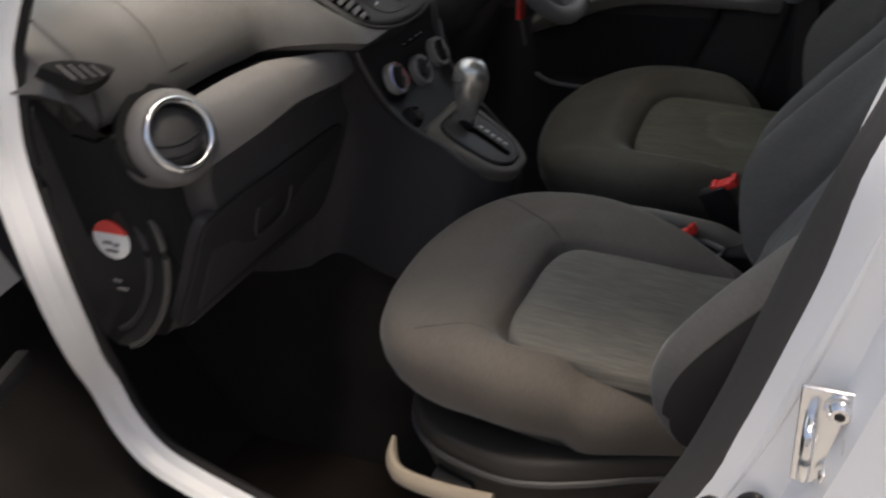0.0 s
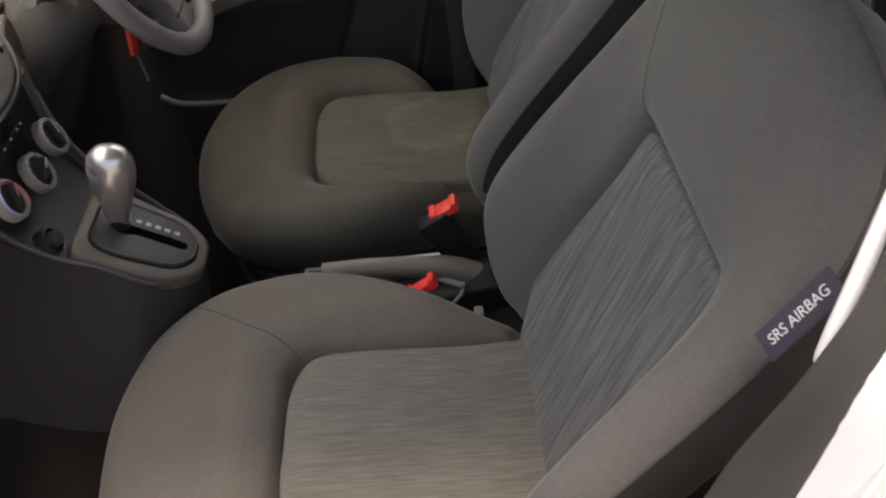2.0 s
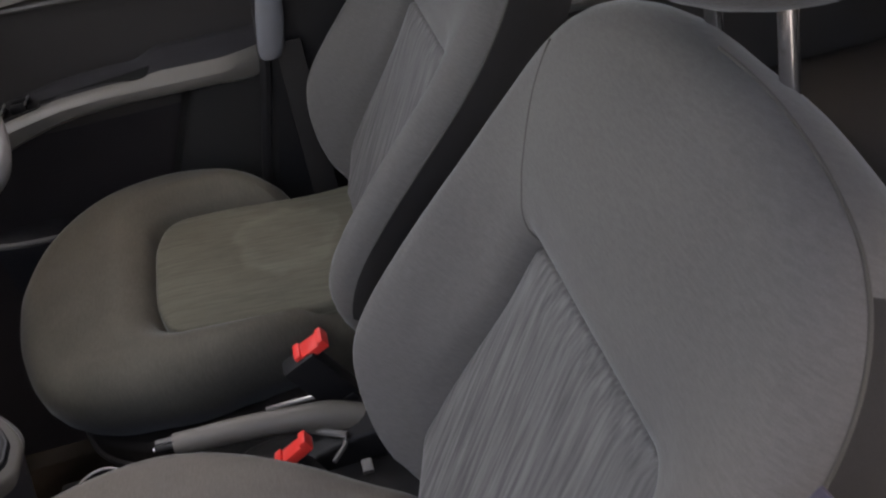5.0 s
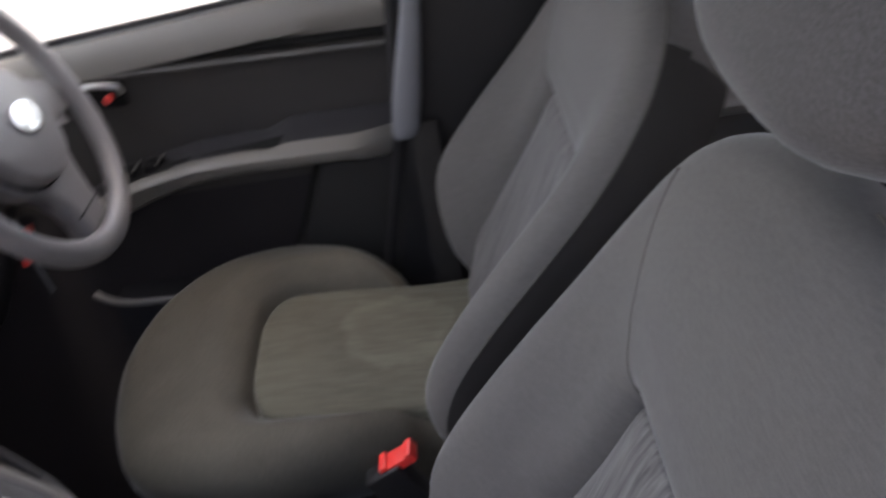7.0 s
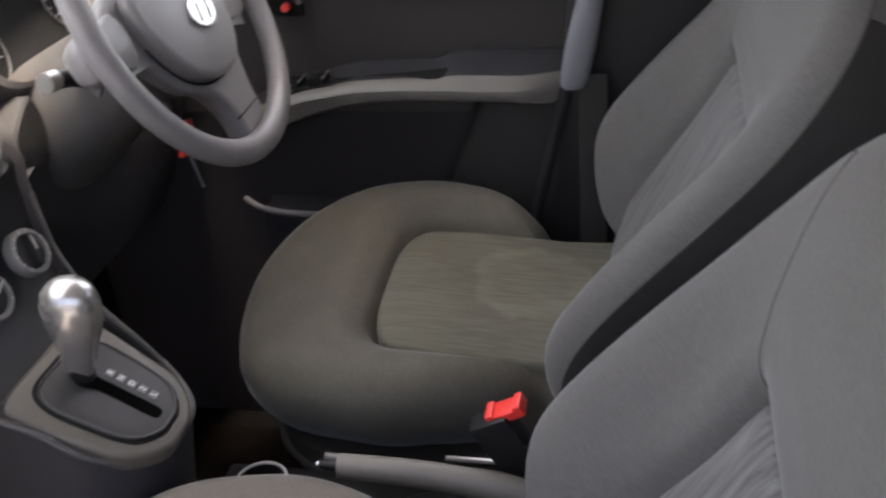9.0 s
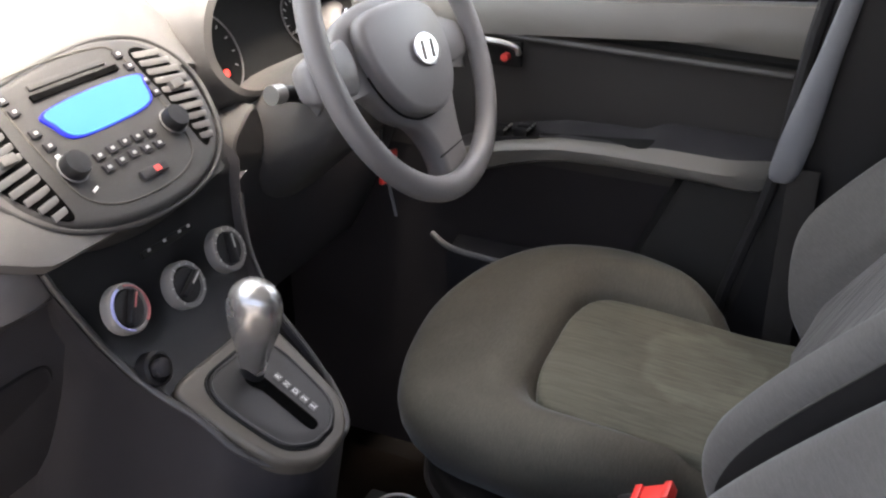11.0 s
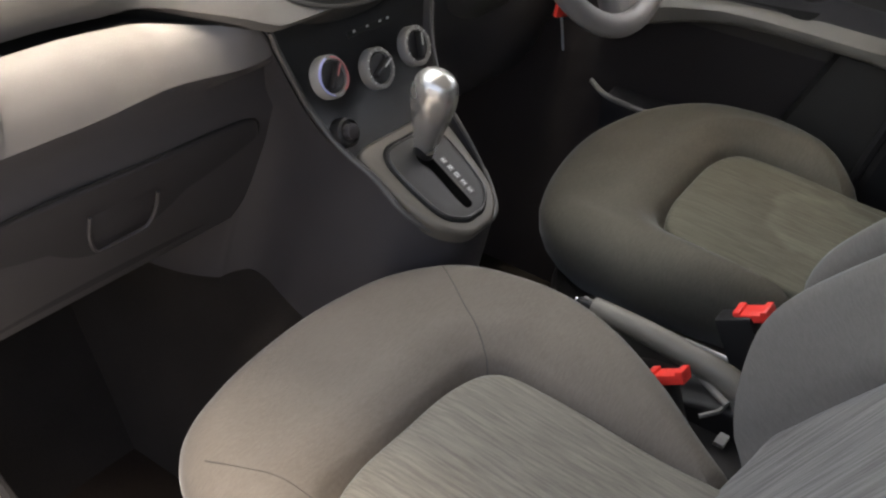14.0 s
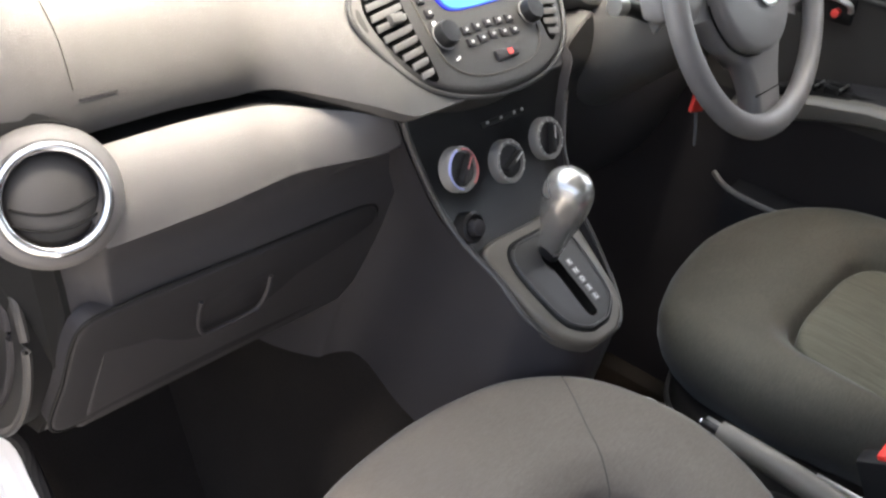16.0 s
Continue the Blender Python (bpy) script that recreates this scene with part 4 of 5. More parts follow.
on_radio("disc_slot", (0.115, 0.0065, 0.003), 0.006, 0.049, OPENING_SHADE, 0.0, 0, 0)
on_radio("disc_lip", (0.100, 0.006, 0.003), 0.004, 0.060, RADIO_FACE, 0.0)
for x in (-0.068, 0.074):
    m = RP @ Matrix.Translation((x, -0.026, 0.011))
    k = part("volume_knob", lathe([(0.0135, -0.004), (0.0135, 0.010), (0.012, 0.014), (0.001, 0.0145)], 28, m), BLACK, pod, "black rotary knob")
    part("knob_ring", tube([m @ Vector((0.0145 * math.cos(a), 0.0145 * math.sin(a), 0.002)) for a in np.linspace(0, 2 * math.pi, 28)[:-1]], 0.0008, 6, True), RING_GREY, k)
for r, y in enumerate((-0.024, -0.038)):
    for k in range(5):
        x = -0.034 + 0.018 * k
        b = on_radio("radio_button", (0.012, 0.009, 0.004), x, y - 0.001 * abs(k - 2), PLASTIC_LOW, 0.001, 0.0012)
        part("print", box((0.0042, 0.0030, 0.0006), (0, 0, 0.0022)), PRINT_GREY, b)
for x, y in ((-0.078, 0.058), (-0.076, 0.044), (-0.074, 0.018), (-0.071, 0.002), (0.078, 0.062), (0.080, 0.046), (0.084, 0.026), (0.085, 0.010)):
    b = on_radio("radio_button", (0.011, 0.009, 0.004), x, y, PLASTIC_LOW, 0.001, 0.0012)
    part("print", box((0.0042, 0.0030, 0.0006), (0, 0, 0.0022)), PRINT_GREY, b)
hz = on_radio("hazard_button", (0.036, 0.011, 0.005), 0.008, -0.062, PLASTIC_LOW, 0.0015, 0.0025)
part("print", box((0.008, 0.006, 0.0006), (0.004, 0, 0.0027)), RED_PRINT, hz)
on_radio("print_mark", (0.008, 0.0025, 0.0008), -0.062, -0.052, WHITE_PRINT, 0.001, 0, 20)
on_radio("print_mark", (0.005, 0.004, 0.0008), -0.071, -0.010, WHITE_PRINT, 0.001, 0)
for sx in (-1, 1):
    ox = 0.005 if sx < 0 else 0.0
    vo = [(sx * (x + ox), y - 0.75 * ox) for x, y in ((0.096, 0.062), (0.112, 0.064), (0.128, 0.052), (0.140, 0.028), (0.138, 0.0), (0.122, -0.036), (0.106, -0.058), (0.094, -0.062), (0.092, -0.045), (0.094, 0.0), (0.092, 0.045))]
    vo = [(p.x, p.y) for p in spline([(x, y, 0) for x, y in vo], 60, True)]
    # near-black sheet behind the slats as the vent's inner shade
    vent = part("centre_vent", pillow(vo, (sx * (0.112 + ox), 0.0), lambda x, y: 0.012 - 0.42 * x * x - 0.2 * y * y + 0.0012, 0.001, 0.004, 0, 3, 2), OPENING_SHADE, pod, "crescent shaped air vent with slats")
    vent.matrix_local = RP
    for k in range(10):
        y = 0.053 - 0.0118 * k - 0.75 * ox
        out = max(abs(x) for x, yy in vo if abs(yy - y) < 0.006)
        w = out - 0.0955 - ox
        if w > 0.006:
            # slat colour made pale grey for the light on the slat tops
            s = part("slat", box((w, 0.0068, 0.0022), (0, 0, 0), 0.0008), PLASTIC_GREY, vent)
            s.matrix_local = pose(sx * (0.0955 + ox + w / 2), y, 0.012 - 0.42 * (0.112 + ox) ** 2 - 0.2 * y * y + 0.0025, 24, 0, sx * -8)
    tb = part("vent_tab", box((0.018, 0.010, 0.008), (0, 0, 0), 0.002), PLASTIC, vent)
    tb.matrix_local = pose(sx * (0.114 + ox), 0.008 - 0.75 * ox, 0.013)

# ---------------------------------------------------------------- instrument cluster
CL = plane_frame((0.380, 0.815, 0.667), (1, 0, 0), (0, 0.43, 0.90))
clus = thing("instrument_cluster", "black instrument cluster with lit gauges under a hooded binnacle", "instruments", (0, 0, 0))
arch = [(p.x, p.y) for p in spline([(0, 0.095, 0), (0.08, 0.085, 0), (0.14, 0.05, 0), (0.155, 0.0, 0), (0.13, -0.045, 0), (0.07, -0.06, 0), (0, -0.063, 0), (-0.07, -0.06, 0), (-0.13, -0.045, 0), (-0.155, 0.0, 0), (-0.14, 0.05, 0), (-0.08, 0.085, 0)], 80, True)]
rings = []
for sc, dz in ((1.28, -0.07), (1.24, -0.02), (1.17, 0.025), (1.10, 0.042), (1.03, 0.045), (0.99, 0.03), (0.97, -0.01)):
    rings.append([CL @ Vector((x * sc, y * sc, dz + (0.03 * smooth(-0.02, 0.09, y) if dz > 0 else 0))) for x, y in arch])
part("hood", loft(rings[:5], True, False), PLASTIC, clus, "moulded grey hood")
part("hood_lining", loft(rings[4:], True, False), BLACK_MATT, clus, "black hood lining")
part("face", loft([[CL @ Vector((x * 1.0, y * 1.0, dz)) for x, y in arch] for dz in (-0.03, -0.012)]), BLACK_MATT, clus, "black instrument face")
for x, r in ((-0.098, 0.052), (0.104, 0.036)):
    g = part("gauge", tube([CL @ Vector((x + r * math.cos(a), 0.005 + r * 1.06 * math.sin(a), -0.008)) for a in np.linspace(0, 2 * math.pi, 44)[:-1]], 0.0012, 6, True), PLASTIC_GREY, clus, "thin silver gauge ring")
    for a in range(-30, 211, 24):
        part("mark", box((0.005, 0.0014, 0.001), (r - 0.008, 0, 0)), PRINT_GREY, g).matrix_local = CL @ pose(x, 0.005, -0.010) @ pose(0, 0, 0, 0, 0, a)
    part("needle", box((0.026, 0.0015, 0.002), (-0.013, 0, 0)), PRINT_GREY, g).matrix_local = CL @ pose(x, 0.005, -0.008) @ pose(0, 0, 0, 0, 0, 35)
part("lamp", lathe([(0.005, 0.0), (0.005, 0.001), (0.0005, 0.0012)], 16, CL @ pose(-0.085, -0.022, -0.010)), LAMP_RED, clus, "lit red warning lamp")
part("lamp", lathe([(0.004, 0.0), (0.004, 0.001), (0.0005, 0.0012)], 16, CL @ pose(-0.105, 0.012, -0.010)), WHITE_PRINT, clus)

# ---------------------------------------------------------------- steering column and wheel
WM = plane_frame((0.376, 0.604, 0.683), (1, 0, 0), (0, 0.43, 0.90))
col = thing("steering_column", "dark grey plastic steering column shroud with stalks and ignition key", "steering column", (0, 0, 0))
rings = []
for d, w, h, dy in ((0.0, 0.05, 0.05, 0), (-0.03, 0.066, 0.055, -0.005), (-0.06, 0.098, 0.060, -0.015), (-0.14, 0.115, 0.07, -0.03), (-0.24, 0.12, 0.085, -0.045)):
    rings.append([WM @ Vector((w * math.copysign(abs(math.cos(a)) ** 0.7, math.cos(a)), dy + h * math.copysign(abs(math.sin(a)) ** 0.7, math.sin(a)), d)) for a in np.linspace(0, 2 * math.pi, 33)[:-1]])
part("shroud", loft(rings), SHROUD, col)
st = part("stalk", tube([WM @ Vector(p) for p in spline([(-0.08, -0.02, -0.09), (-0.12, 0.0, -0.09), (-0.145, 0.008, -0.09), (-0.152, 0.010, -0.09)], 12)], 0.010, 12), BLACK, col, "black wiper stalk")
part("stalk_end", tube([WM @ Vector(p) for p in ((-0.150, 0.010, -0.09), (-0.168, 0.013, -0.09))], 0.0115, 14), SATIN, st, "pale stalk end")
part("stalk_ring", tube([WM @ Vector((-0.098 + 0.006 * math.sin(a), -0.016 + 0.022 * math.cos(a), -0.088 + 0.022 * math.sin(a))) for a in np.linspace(0, 2 * math.pi, 33)[:-1]], 0.003, 8, True), PLASTIC_GREY, col, "pale ring round the stalk opening")
st = part("stalk", tube([WM @ Vector(p) for p in spline([(0.05, 0.0, -0.05), (0.06, 0.06, -0.05), (0.035, 0.105, -0.045), (0.055, 0.12, -0.04)], 14)], 0.011, 12), PLASTIC_GREY, col, "grey light stalk")
side_panel = [(p.x, p.y) for p in spline([(0.216, 0.608, 0), (0.249, 0.626, 0), (0.262, 0.580, 0), (0.244, 0.548, 0), (0.202, 0.556, 0), (0.200, 0.588, 0)], 40, True)]
part("column_side_panel", loft([[Vector((0.232 + (x - 0.232) * k, y, 0.586 + (z - 0.586) * k)) for x, z in side_panel] for y, k in ((0.742, 0.90), (0.745, 1.0), (0.83, 1.0))]), DOOR_PLASTIC, dash, "grey trim beside the steering column")
structure("lower_dash_driver", loft([[Vector((x, y, z)) for y, z in ((0.80, 0.50), (0.775, 0.55), (0.80, 0.60), (0.90, 0.62), (1.0, 0.5), (0.90, 0.36), (0.83, 0.40))] for x in np.linspace(0.13, 0.69, 8)]), PLASTIC_LOW, "dark plastic panel under the steering column")
kb = part("ignition", lathe([(0.018, 0), (0.018, 0.02), (0.014, 0.024), (0.001, 0.024)], 24, WM @ pose(0.06, -0.085, -0.08, 60, 20, 0)), SATIN, col, "silver ignition lock")
key = thing("car_key", "car key with red tag hanging from the ignition", "key", (0.362, 0.632, 0.552))
part("key_bow", box((0.012, 0.006, 0.03), (0.0, 0.0, 0.01), 0.003), BLACK, key)
part("key_tag", box((0.038, 0.007, 0.044), (0.002, -0.006, -0.028), 0.004, Matrix.Rotation(radians(12), 4, "Y")), RED, key, "red plastic key tag")
part("key_cord", tube(spline([(0.004, -0.004, -0.05), (0.010, -0.006, -0.075), (0.020, -0.006, -0.105)], 10), 0.0022, 6), BELT, key, "pale hanging cord")

wheel = thing("steering_wheel", "grey three-spoke steering wheel with oval chrome badge", "steering wheel", WM.translation)
wrot = WM.to_3x3().to_4x4() @ Matrix.Rotation(radians(-6), 4, "Z")
circ = [wrot @ Vector((0.182 * math.cos(a), 0.182 * math.sin(a), 0)) for a in np.linspace(0, 2 * math.pi, 97)[:-1]]
part("rim", tube(circ, 0.0165, 14, True, 0.85, None, wrot @ Vector((0, 0, 1))), WHEEL, wheel, "grey rubber rim")
hub = [(p.x, p.y) for p in spline([(0, 0.054, 0), (0.055, 0.050, 0), (0.088, 0.036, 0), (0.096, 0.002, 0), (0.084, -0.040, 0), (0.058, -0.072, 0), (0.028, -0.086, 0), (0, -0.089, 0), (-0.028, -0.086, 0), (-0.058, -0.072, 0), (-0.084, -0.040, 0), (-0.096, 0.002, 0), (-0.088, 0.036, 0), (-0.055, 0.050, 0)], 90, True)]
frame_line = [(-0.176, 0.014), (-0.135, 0.024), (-0.100, 0.046), (-0.05, 0.062), (0, 0.066), (0.05, 0.062), (0.100, 0.046), (0.135, 0.024), (0.176, 0.014), (0.176, -0.036), (0.138, -0.038), (0.112, -0.052), (0.094, -0.082), (0.082, -0.12), (0.076, -0.172), (0.036, -0.178), (0.012, -0.176), (0.006, -0.135), (-0.016, -0.103), (-0.056, -0.083), (-0.094, -0.046), (-0.134, -0.034), (-0.176, -0.032)]
body = [(p.x, p.y) for p in spline([(x, y, 0) for x, y in frame_line], 150, True)]
sp = part("spoke_frame", pillow(body, (0.02, -0.03), lambda x, y: 0.004 - 0.35 * x * x - 0.2 * (y + 0.03) ** 2, 0.010, 0.034, 0.010, 20), WHEEL, wheel, "grey spoke frame")
sp.matrix_local = wrot @ Matrix.Translation((0, 0, -0.012))
ab = part("airbag_cover", pillow(hub, (0, -0.03), lambda x, y: 0.026 - 1.5 * x * x - 1.6 * (y + 0.02) ** 2, 0.010, 0.020, 0.0, 16), WHEEL, wheel, "padded grey airbag cover")
ab.matrix_local = wrot @ Matrix.Translation((0, 0, -0.006))
part("cover_gap", tube([wrot @ Vector((x * 1.015, y * 1.015 - 0.0005, -0.006 - 0.35 * x * x - 0.2 * (y + 0.03) ** 2)) for x, y in hub if y < -0.02], 0.0014, 6), BLACK_MATT, wheel)
for sx in (-1, 1):
    pad = part("spoke_cover", pillow([(p.x, p.y) for p in spline([(sx * 0.112, 0.026, 0), (sx * 0.145, 0.018, 0), (sx * 0.164, 0.008, 0), (sx * 0.164, -0.028, 0), (sx * 0.145, -0.034, 0), (sx * 0.118, -0.036, 0), (sx * 0.110, -0.01, 0)], 40, True)], (sx * 0.138, -0.006), lambda x, y: 0.005 - 6 * (y + 0.006) ** 2, 0.004, 0.012, 0.0, 8), WHEEL, wheel)
    pad.matrix_local = wrot @ Matrix.Translation((0, 0, -0.010))
part("spoke_joint", tube([wrot @ Vector((x + 0.040, -0.140 + 0.12 * x, -0.0112 - 0.35 * (x + 0.04) ** 2)) for x in np.linspace(-0.034, 0.034, 8)], 0.0014, 6), BLACK_MATT, wheel)
bd = [(0.029 * math.cos(a), 0.021 * math.sin(a)) for a in np.linspace(0, 2 * math.pi, 49)[:-1]]
part("badge", pillow(bd, (0, 0), lambda x, y: 0.003, 0.0015, 0.004, 0, 4, 3), CHROME, wheel, "oval chrome badge").matrix_local = wrot @ Matrix.Translation((0.006, -0.014, 0.0210))
for sx in (-1, 1):
    part("badge_inlay", tube([wrot @ Vector((0.006 + sx * 0.011 + 0.003 * u, -0.014 + 0.011 * u, 0.0245)) for u in np.linspace(-1, 1, 7)], 0.0032, 8, flat=0.3, up=wrot @ Vector((0, 0, 1))), PLASTIC_GREY, wheel, "grey inlay of the badge")

# ---------------------------------------------------------------- driver's door
door = thing("door_1", "closed dark grey driver's door lining with armrest and pocket", "car door", (0.66, 0.4, 0))
tagged(door, kind="structure")
Y0, Y1 = 0.155, 1.02


def door_col(y):
    dy = y - 0.4
    f = smooth(0.15, 0.75, y)
    sill = 0.716 - 0.068 * (y - 0.15)
    return [Vector((x, dy, z)) for x, z in ((0.055, sill), (0.035, sill), (0.012, sill - 0.006), (0.0, sill - 0.03), (0.002, sill - 0.055), (0.010, 0.640 + 0.03 * (y - 0.16)), (0.026, 0.636 + 0.03 * (y - 0.16)), (0.026, 0.624 + 0.03 * (y - 0.16)), (0.004, 0.620 + 0.03 * (y - 0.16)), (0.010, 0.606 + 0.03 * (y - 0.16)), (0.012, 0.58),
            (0.014, 0.52), (0.012, 0.40), (0.010, 0.20), (0.015, 0.05), (0.02, -0.19))]


ys = np.linspace(Y0, Y1, 30)
lin = loft([[p for p in door_col(y) if p.z > 0.43] + [Vector((0.013, y - 0.4, 0.43))] for y in ys], False, False)
bmesh.ops.solidify(lin, geom=lin.faces[:], thickness=-0.03)
lin = part("lining", lin, DOOR_PLASTIC, door)
# lower half of the same lining, in darker plastic for the footwell shade
low_lin = loft([[Vector((0.016, y - 0.4, 0.43))] + [p for p in door_col(y) if p.z < 0.43] for y in ys], False, False)
bmesh.ops.solidify(low_lin, geom=low_lin.faces[:], thickness=-0.03)
part("lower_lining", low_lin, PLASTIC_LOW, door, "lower door lining, darkened for the footwell shade")
strip = loft([[p + Vector((-0.002, 0, 0)) for p in door_col(y)[1:6]] for y in np.linspace(Y0, Y1, 30)], False, False)
part("sill_trim", strip, DOOR_ARM, door, "grey plastic window sill trim")
part("trim_line", tube([(0.022, y - 0.4, 0.630 + 0.03 * (y - 0.16)) for y in np.linspace(Y0, Y1, 20)], 0.008, 6), BLACK_MATT, door)
part("trim_edge", tube([(0.005, y - 0.4, 0.617 + 0.03 * (y - 0.16)) for y in np.linspace(Y0 + 0.02, Y1, 20)], 0.0042, 8), PLASTIC, door, "paler rounded edge under the sill trim")
part("window_seal", tube([(0.022, y - 0.4, 0.719 - 0.068 * (y - 0.15)) for y in np.linspace(Y0, Y1, 20)], 0.005, 6), RUBBER, door)


def arm_col(y):
    top = float(np.interp(y, (0.15, 0.34, 0.41, 0.48, 0.56, 0.60, 0.65, 0.70, 0.76, 0.82), (0.494, 0.498, 0.499, 0.496, 0.482, 0.470, 0.448, 0.418, 0.375, 0.33)))
    low = float(np.interp(y, (0.15, 0.20, 0.25, 0.39, 0.46, 0.50, 0.55, 0.60, 0.65, 0.70, 0.76, 0.82), (0.446, 0.456, 0.467, 0.470, 0.467, 0.461, 0.448, 0.430, 0.406, 0.385, 0.34, 0.30)))
    reach = (0.052 - 0.036 * smooth(0.56, 0.74, y)) * (0.25 + 0.75 * smooth(0.16, 0.25, y))
    rear = 0.016 * smooth(0.375, 0.325, y)
    return [Vector((x, y - 0.4, z)) for x, z in ((0.03, top + 0.014 + rear), (0.012, top + 0.014 + rear), (0.002, top + 0.010 + rear), (-0.012, top + 0.004 + rear * 0.8),
                                                 (-reach * 0.70, top + 0.003 + rear * 0.3), (-reach * 0.95, top - 0.002), (-reach - 0.003, top - 0.009), (-reach - 0.002, (top + low) / 2),
                                                 (-reach + 0.001, low + 0.005), (-reach + 0.008, low), (0.03, low - 0.004))]


arm = [arm_col(y) for y in np.linspace(0.152, 0.70, 80)]
part("armrest", loft([r[4:] + [Vector((0.03, r[4].y, r[4].z - 0.012))] for r in arm]), DOOR_ARM, door, "grey plastic armrest")
# ledge colour darkened, since its upward face catches more light than the lining
part("lining_ledge", loft([r[:5] for r in arm], False, False), PLASTIC_LOW, door, "lining that runs down to the armrest, darkened to offset light from above")
# no hollow is cut: a black sheet stands for the recess's shade
slot = [(p.x, p.y) for p in spline([(-0.082, 0.010, 0), (-0.070, 0.014, 0), (-0.03, 0.012, 0), (0.03, 0.008, 0), (0.075, 0.004, 0), (0.086, 0, 0), (0.075, -0.004, 0), (0.02, -0.007, 0), (-0.04, -0.009, 0), (-0.075, -0.012, 0), (-0.090, -0.010, 0)], 60, True)]
gr = part("grab_recess", pillow(slot, (0, 0), lambda x, y: 0.0, 0.002, 0.012, 0, 4, 3), BLACK_MATT, door, "black sheet on the armrest for the shade in its grab recess")
gr.matrix_local = plane_frame((-0.026, 0.030, 0.5015), (0, 1, -0.06), (-0.93, 0, -0.25))
sw = part("switch_panel", box((0.045, 0.11, 0.016), (-0.016, 0.165, 0.480), 0.004, Matrix.Rotation(radians(-8), 4, "X")), BLACK, door, "black window switch panel")
for k, y in enumerate((0.143, 0.180)):
    for dx in (-0.028, -0.008):
        part("switch", box((0.016, 0.024, 0.012), (dx, y, 0.492 - 0.14 * (y - 0.165)), 0.003), BLACK, sw)
        part("switch_lip", box((0.014, 0.003, 0.003), (dx, y - 0.012, 0.4985 - 0.14 * (y - 0.165)), 0.001), SATIN, sw)
hd = part("handle_bezel", box((0.012, 0.085, 0.04), (0.006, 0.20, 0.603), 0.005), BLACK_MATT, door)
part("door_handle", tube(spline([(-0.004, 0.235, 0.622), (-0.010, 0.20, 0.623), (-0.008, 0.165, 0.617), (-0.004, 0.160, 0.605)], 14), 0.0045, 8), SATIN, hd, "satin inner door handle")
part("lock_knob", lathe([(0.006, 0), (0.006, 0.012), (0.001, 0.013)], 14, pose(0.0, 0.18, 0.60, 0, -90, 0)), RED_PRINT, hd)
# lower pocket
rb = loft([[Vector((x, y, z)) for x, y in ((0.02, -0.235), (-0.018, -0.232), (-0.024, -0.215), (-0.024, -0.105 - 0.42 * (max(z, 0.22) - 0.44)), (-0.018, -0.094 - 0.42 * (max(z, 0.22) - 0.44)), (0.02, -0.080 - 0.42 * (max(z, 0.22) - 0.44)))] for z in (-0.05, 0.12, 0.22, 0.30, 0.38, 0.462)])
part("rear_block", rb, BLOCK, door, "dark grey rear panel of the door")
pk = loft([[Vector((0.02, y, 0.288)), Vector((-0.035, y, 0.278)), Vector((-0.04, y, 0.263)), Vector((-0.03, y, 0.05)), Vector((0.02, y, 0.02))] for y in np.linspace(-0.02, 0.26, 14)])
part("pocket", pk, PLASTIC_LOW, door)
part("pocket_lip", tube(spline([(-0.030, 0.290, 0.300), (-0.044, 0.25, 0.288), (-0.050, 0.17, 0.284), (-0.05, 0.0, 0.284)], 20), 0.005, 8), PLASTIC_GREY, door, "grey pocket edge")
wing = part("window_glass", slab(0.045, 0.049, Y0 - 0.4, Y1 - 0.4, 0.66, 1.16), GLASS, door, "clear side window", False)
wing.visible_shadow = False
mir = thing("wing_mirror", "silver door mirror outside the driver's window", "wing mirror", (0.80, 0.86, 0.72))
part("shell", pillow([(0.09 * math.cos(a), 0.06 * math.sin(a)) for a in np.linspace(0, 2 * math.pi, 41)[:-1]], (0, 0), lambda x, y: 0.03 - 4 * (x * x + y * y), 0.01, 0.05, 0.01, 8), PAINT, mir).matrix_local = plane_frame((0, 0, 0), (-1, 0, 0), (0, 0, 1))
part("mirror_glass", pillow([(0.08 * math.cos(a), 0.05 * math.sin(a)) for a in np.linspace(0, 2 * math.pi, 41)[:-1]], (0, 0), lambda x, y: 0.004, 0.002, 0.006, 0, 4, 3), CHROME, mir).matrix_local = plane_frame((0, -0.02, 0), (1, 0, 0), (0, 0, 1))
part("mirror_arm", tube([(-0.05, 0.02, -0.02), (-0.10, 0.04, -0.05)], 0.02, 10), BLACK, mir)

# driver's B-pillar, belt, rear door
bp = loft([[Vector((0.64, y0, z)), Vector((0.63, y0 - 0.03, z)), Vector((0.63, y0 - 0.24, z)), Vector((0.70, y0 - 0.26, z)), Vector((0.72, y0, z))] for y0, z in ((0.25, -0.08), (0.225, 0.25), (0.17, 0.48), (0.145, 0.70), (0.10, 0.95), (0.03, 1.24))])
structure("pillar_centre_right", bp, BLACK, "dark plastic pillar trim behind the driver's door")
structure("door_seal_right", tube(spline([(0.640, 0.255, -0.05), (0.640, 0.23, 0.25), (0.640, 0.178, 0.48), (0.640, 0.152, 0.70), (0.645, 0.105, 0.95), (0.65, 0.035, 1.24)], 30), 0.010, 8), RUBBER, "black rubber door seal")
belt = thing("seat_belt", "grey seat belt with plastic cover hanging at the pillar", "seat belt", (0.612, 0.168, 0.48))
paddle = []
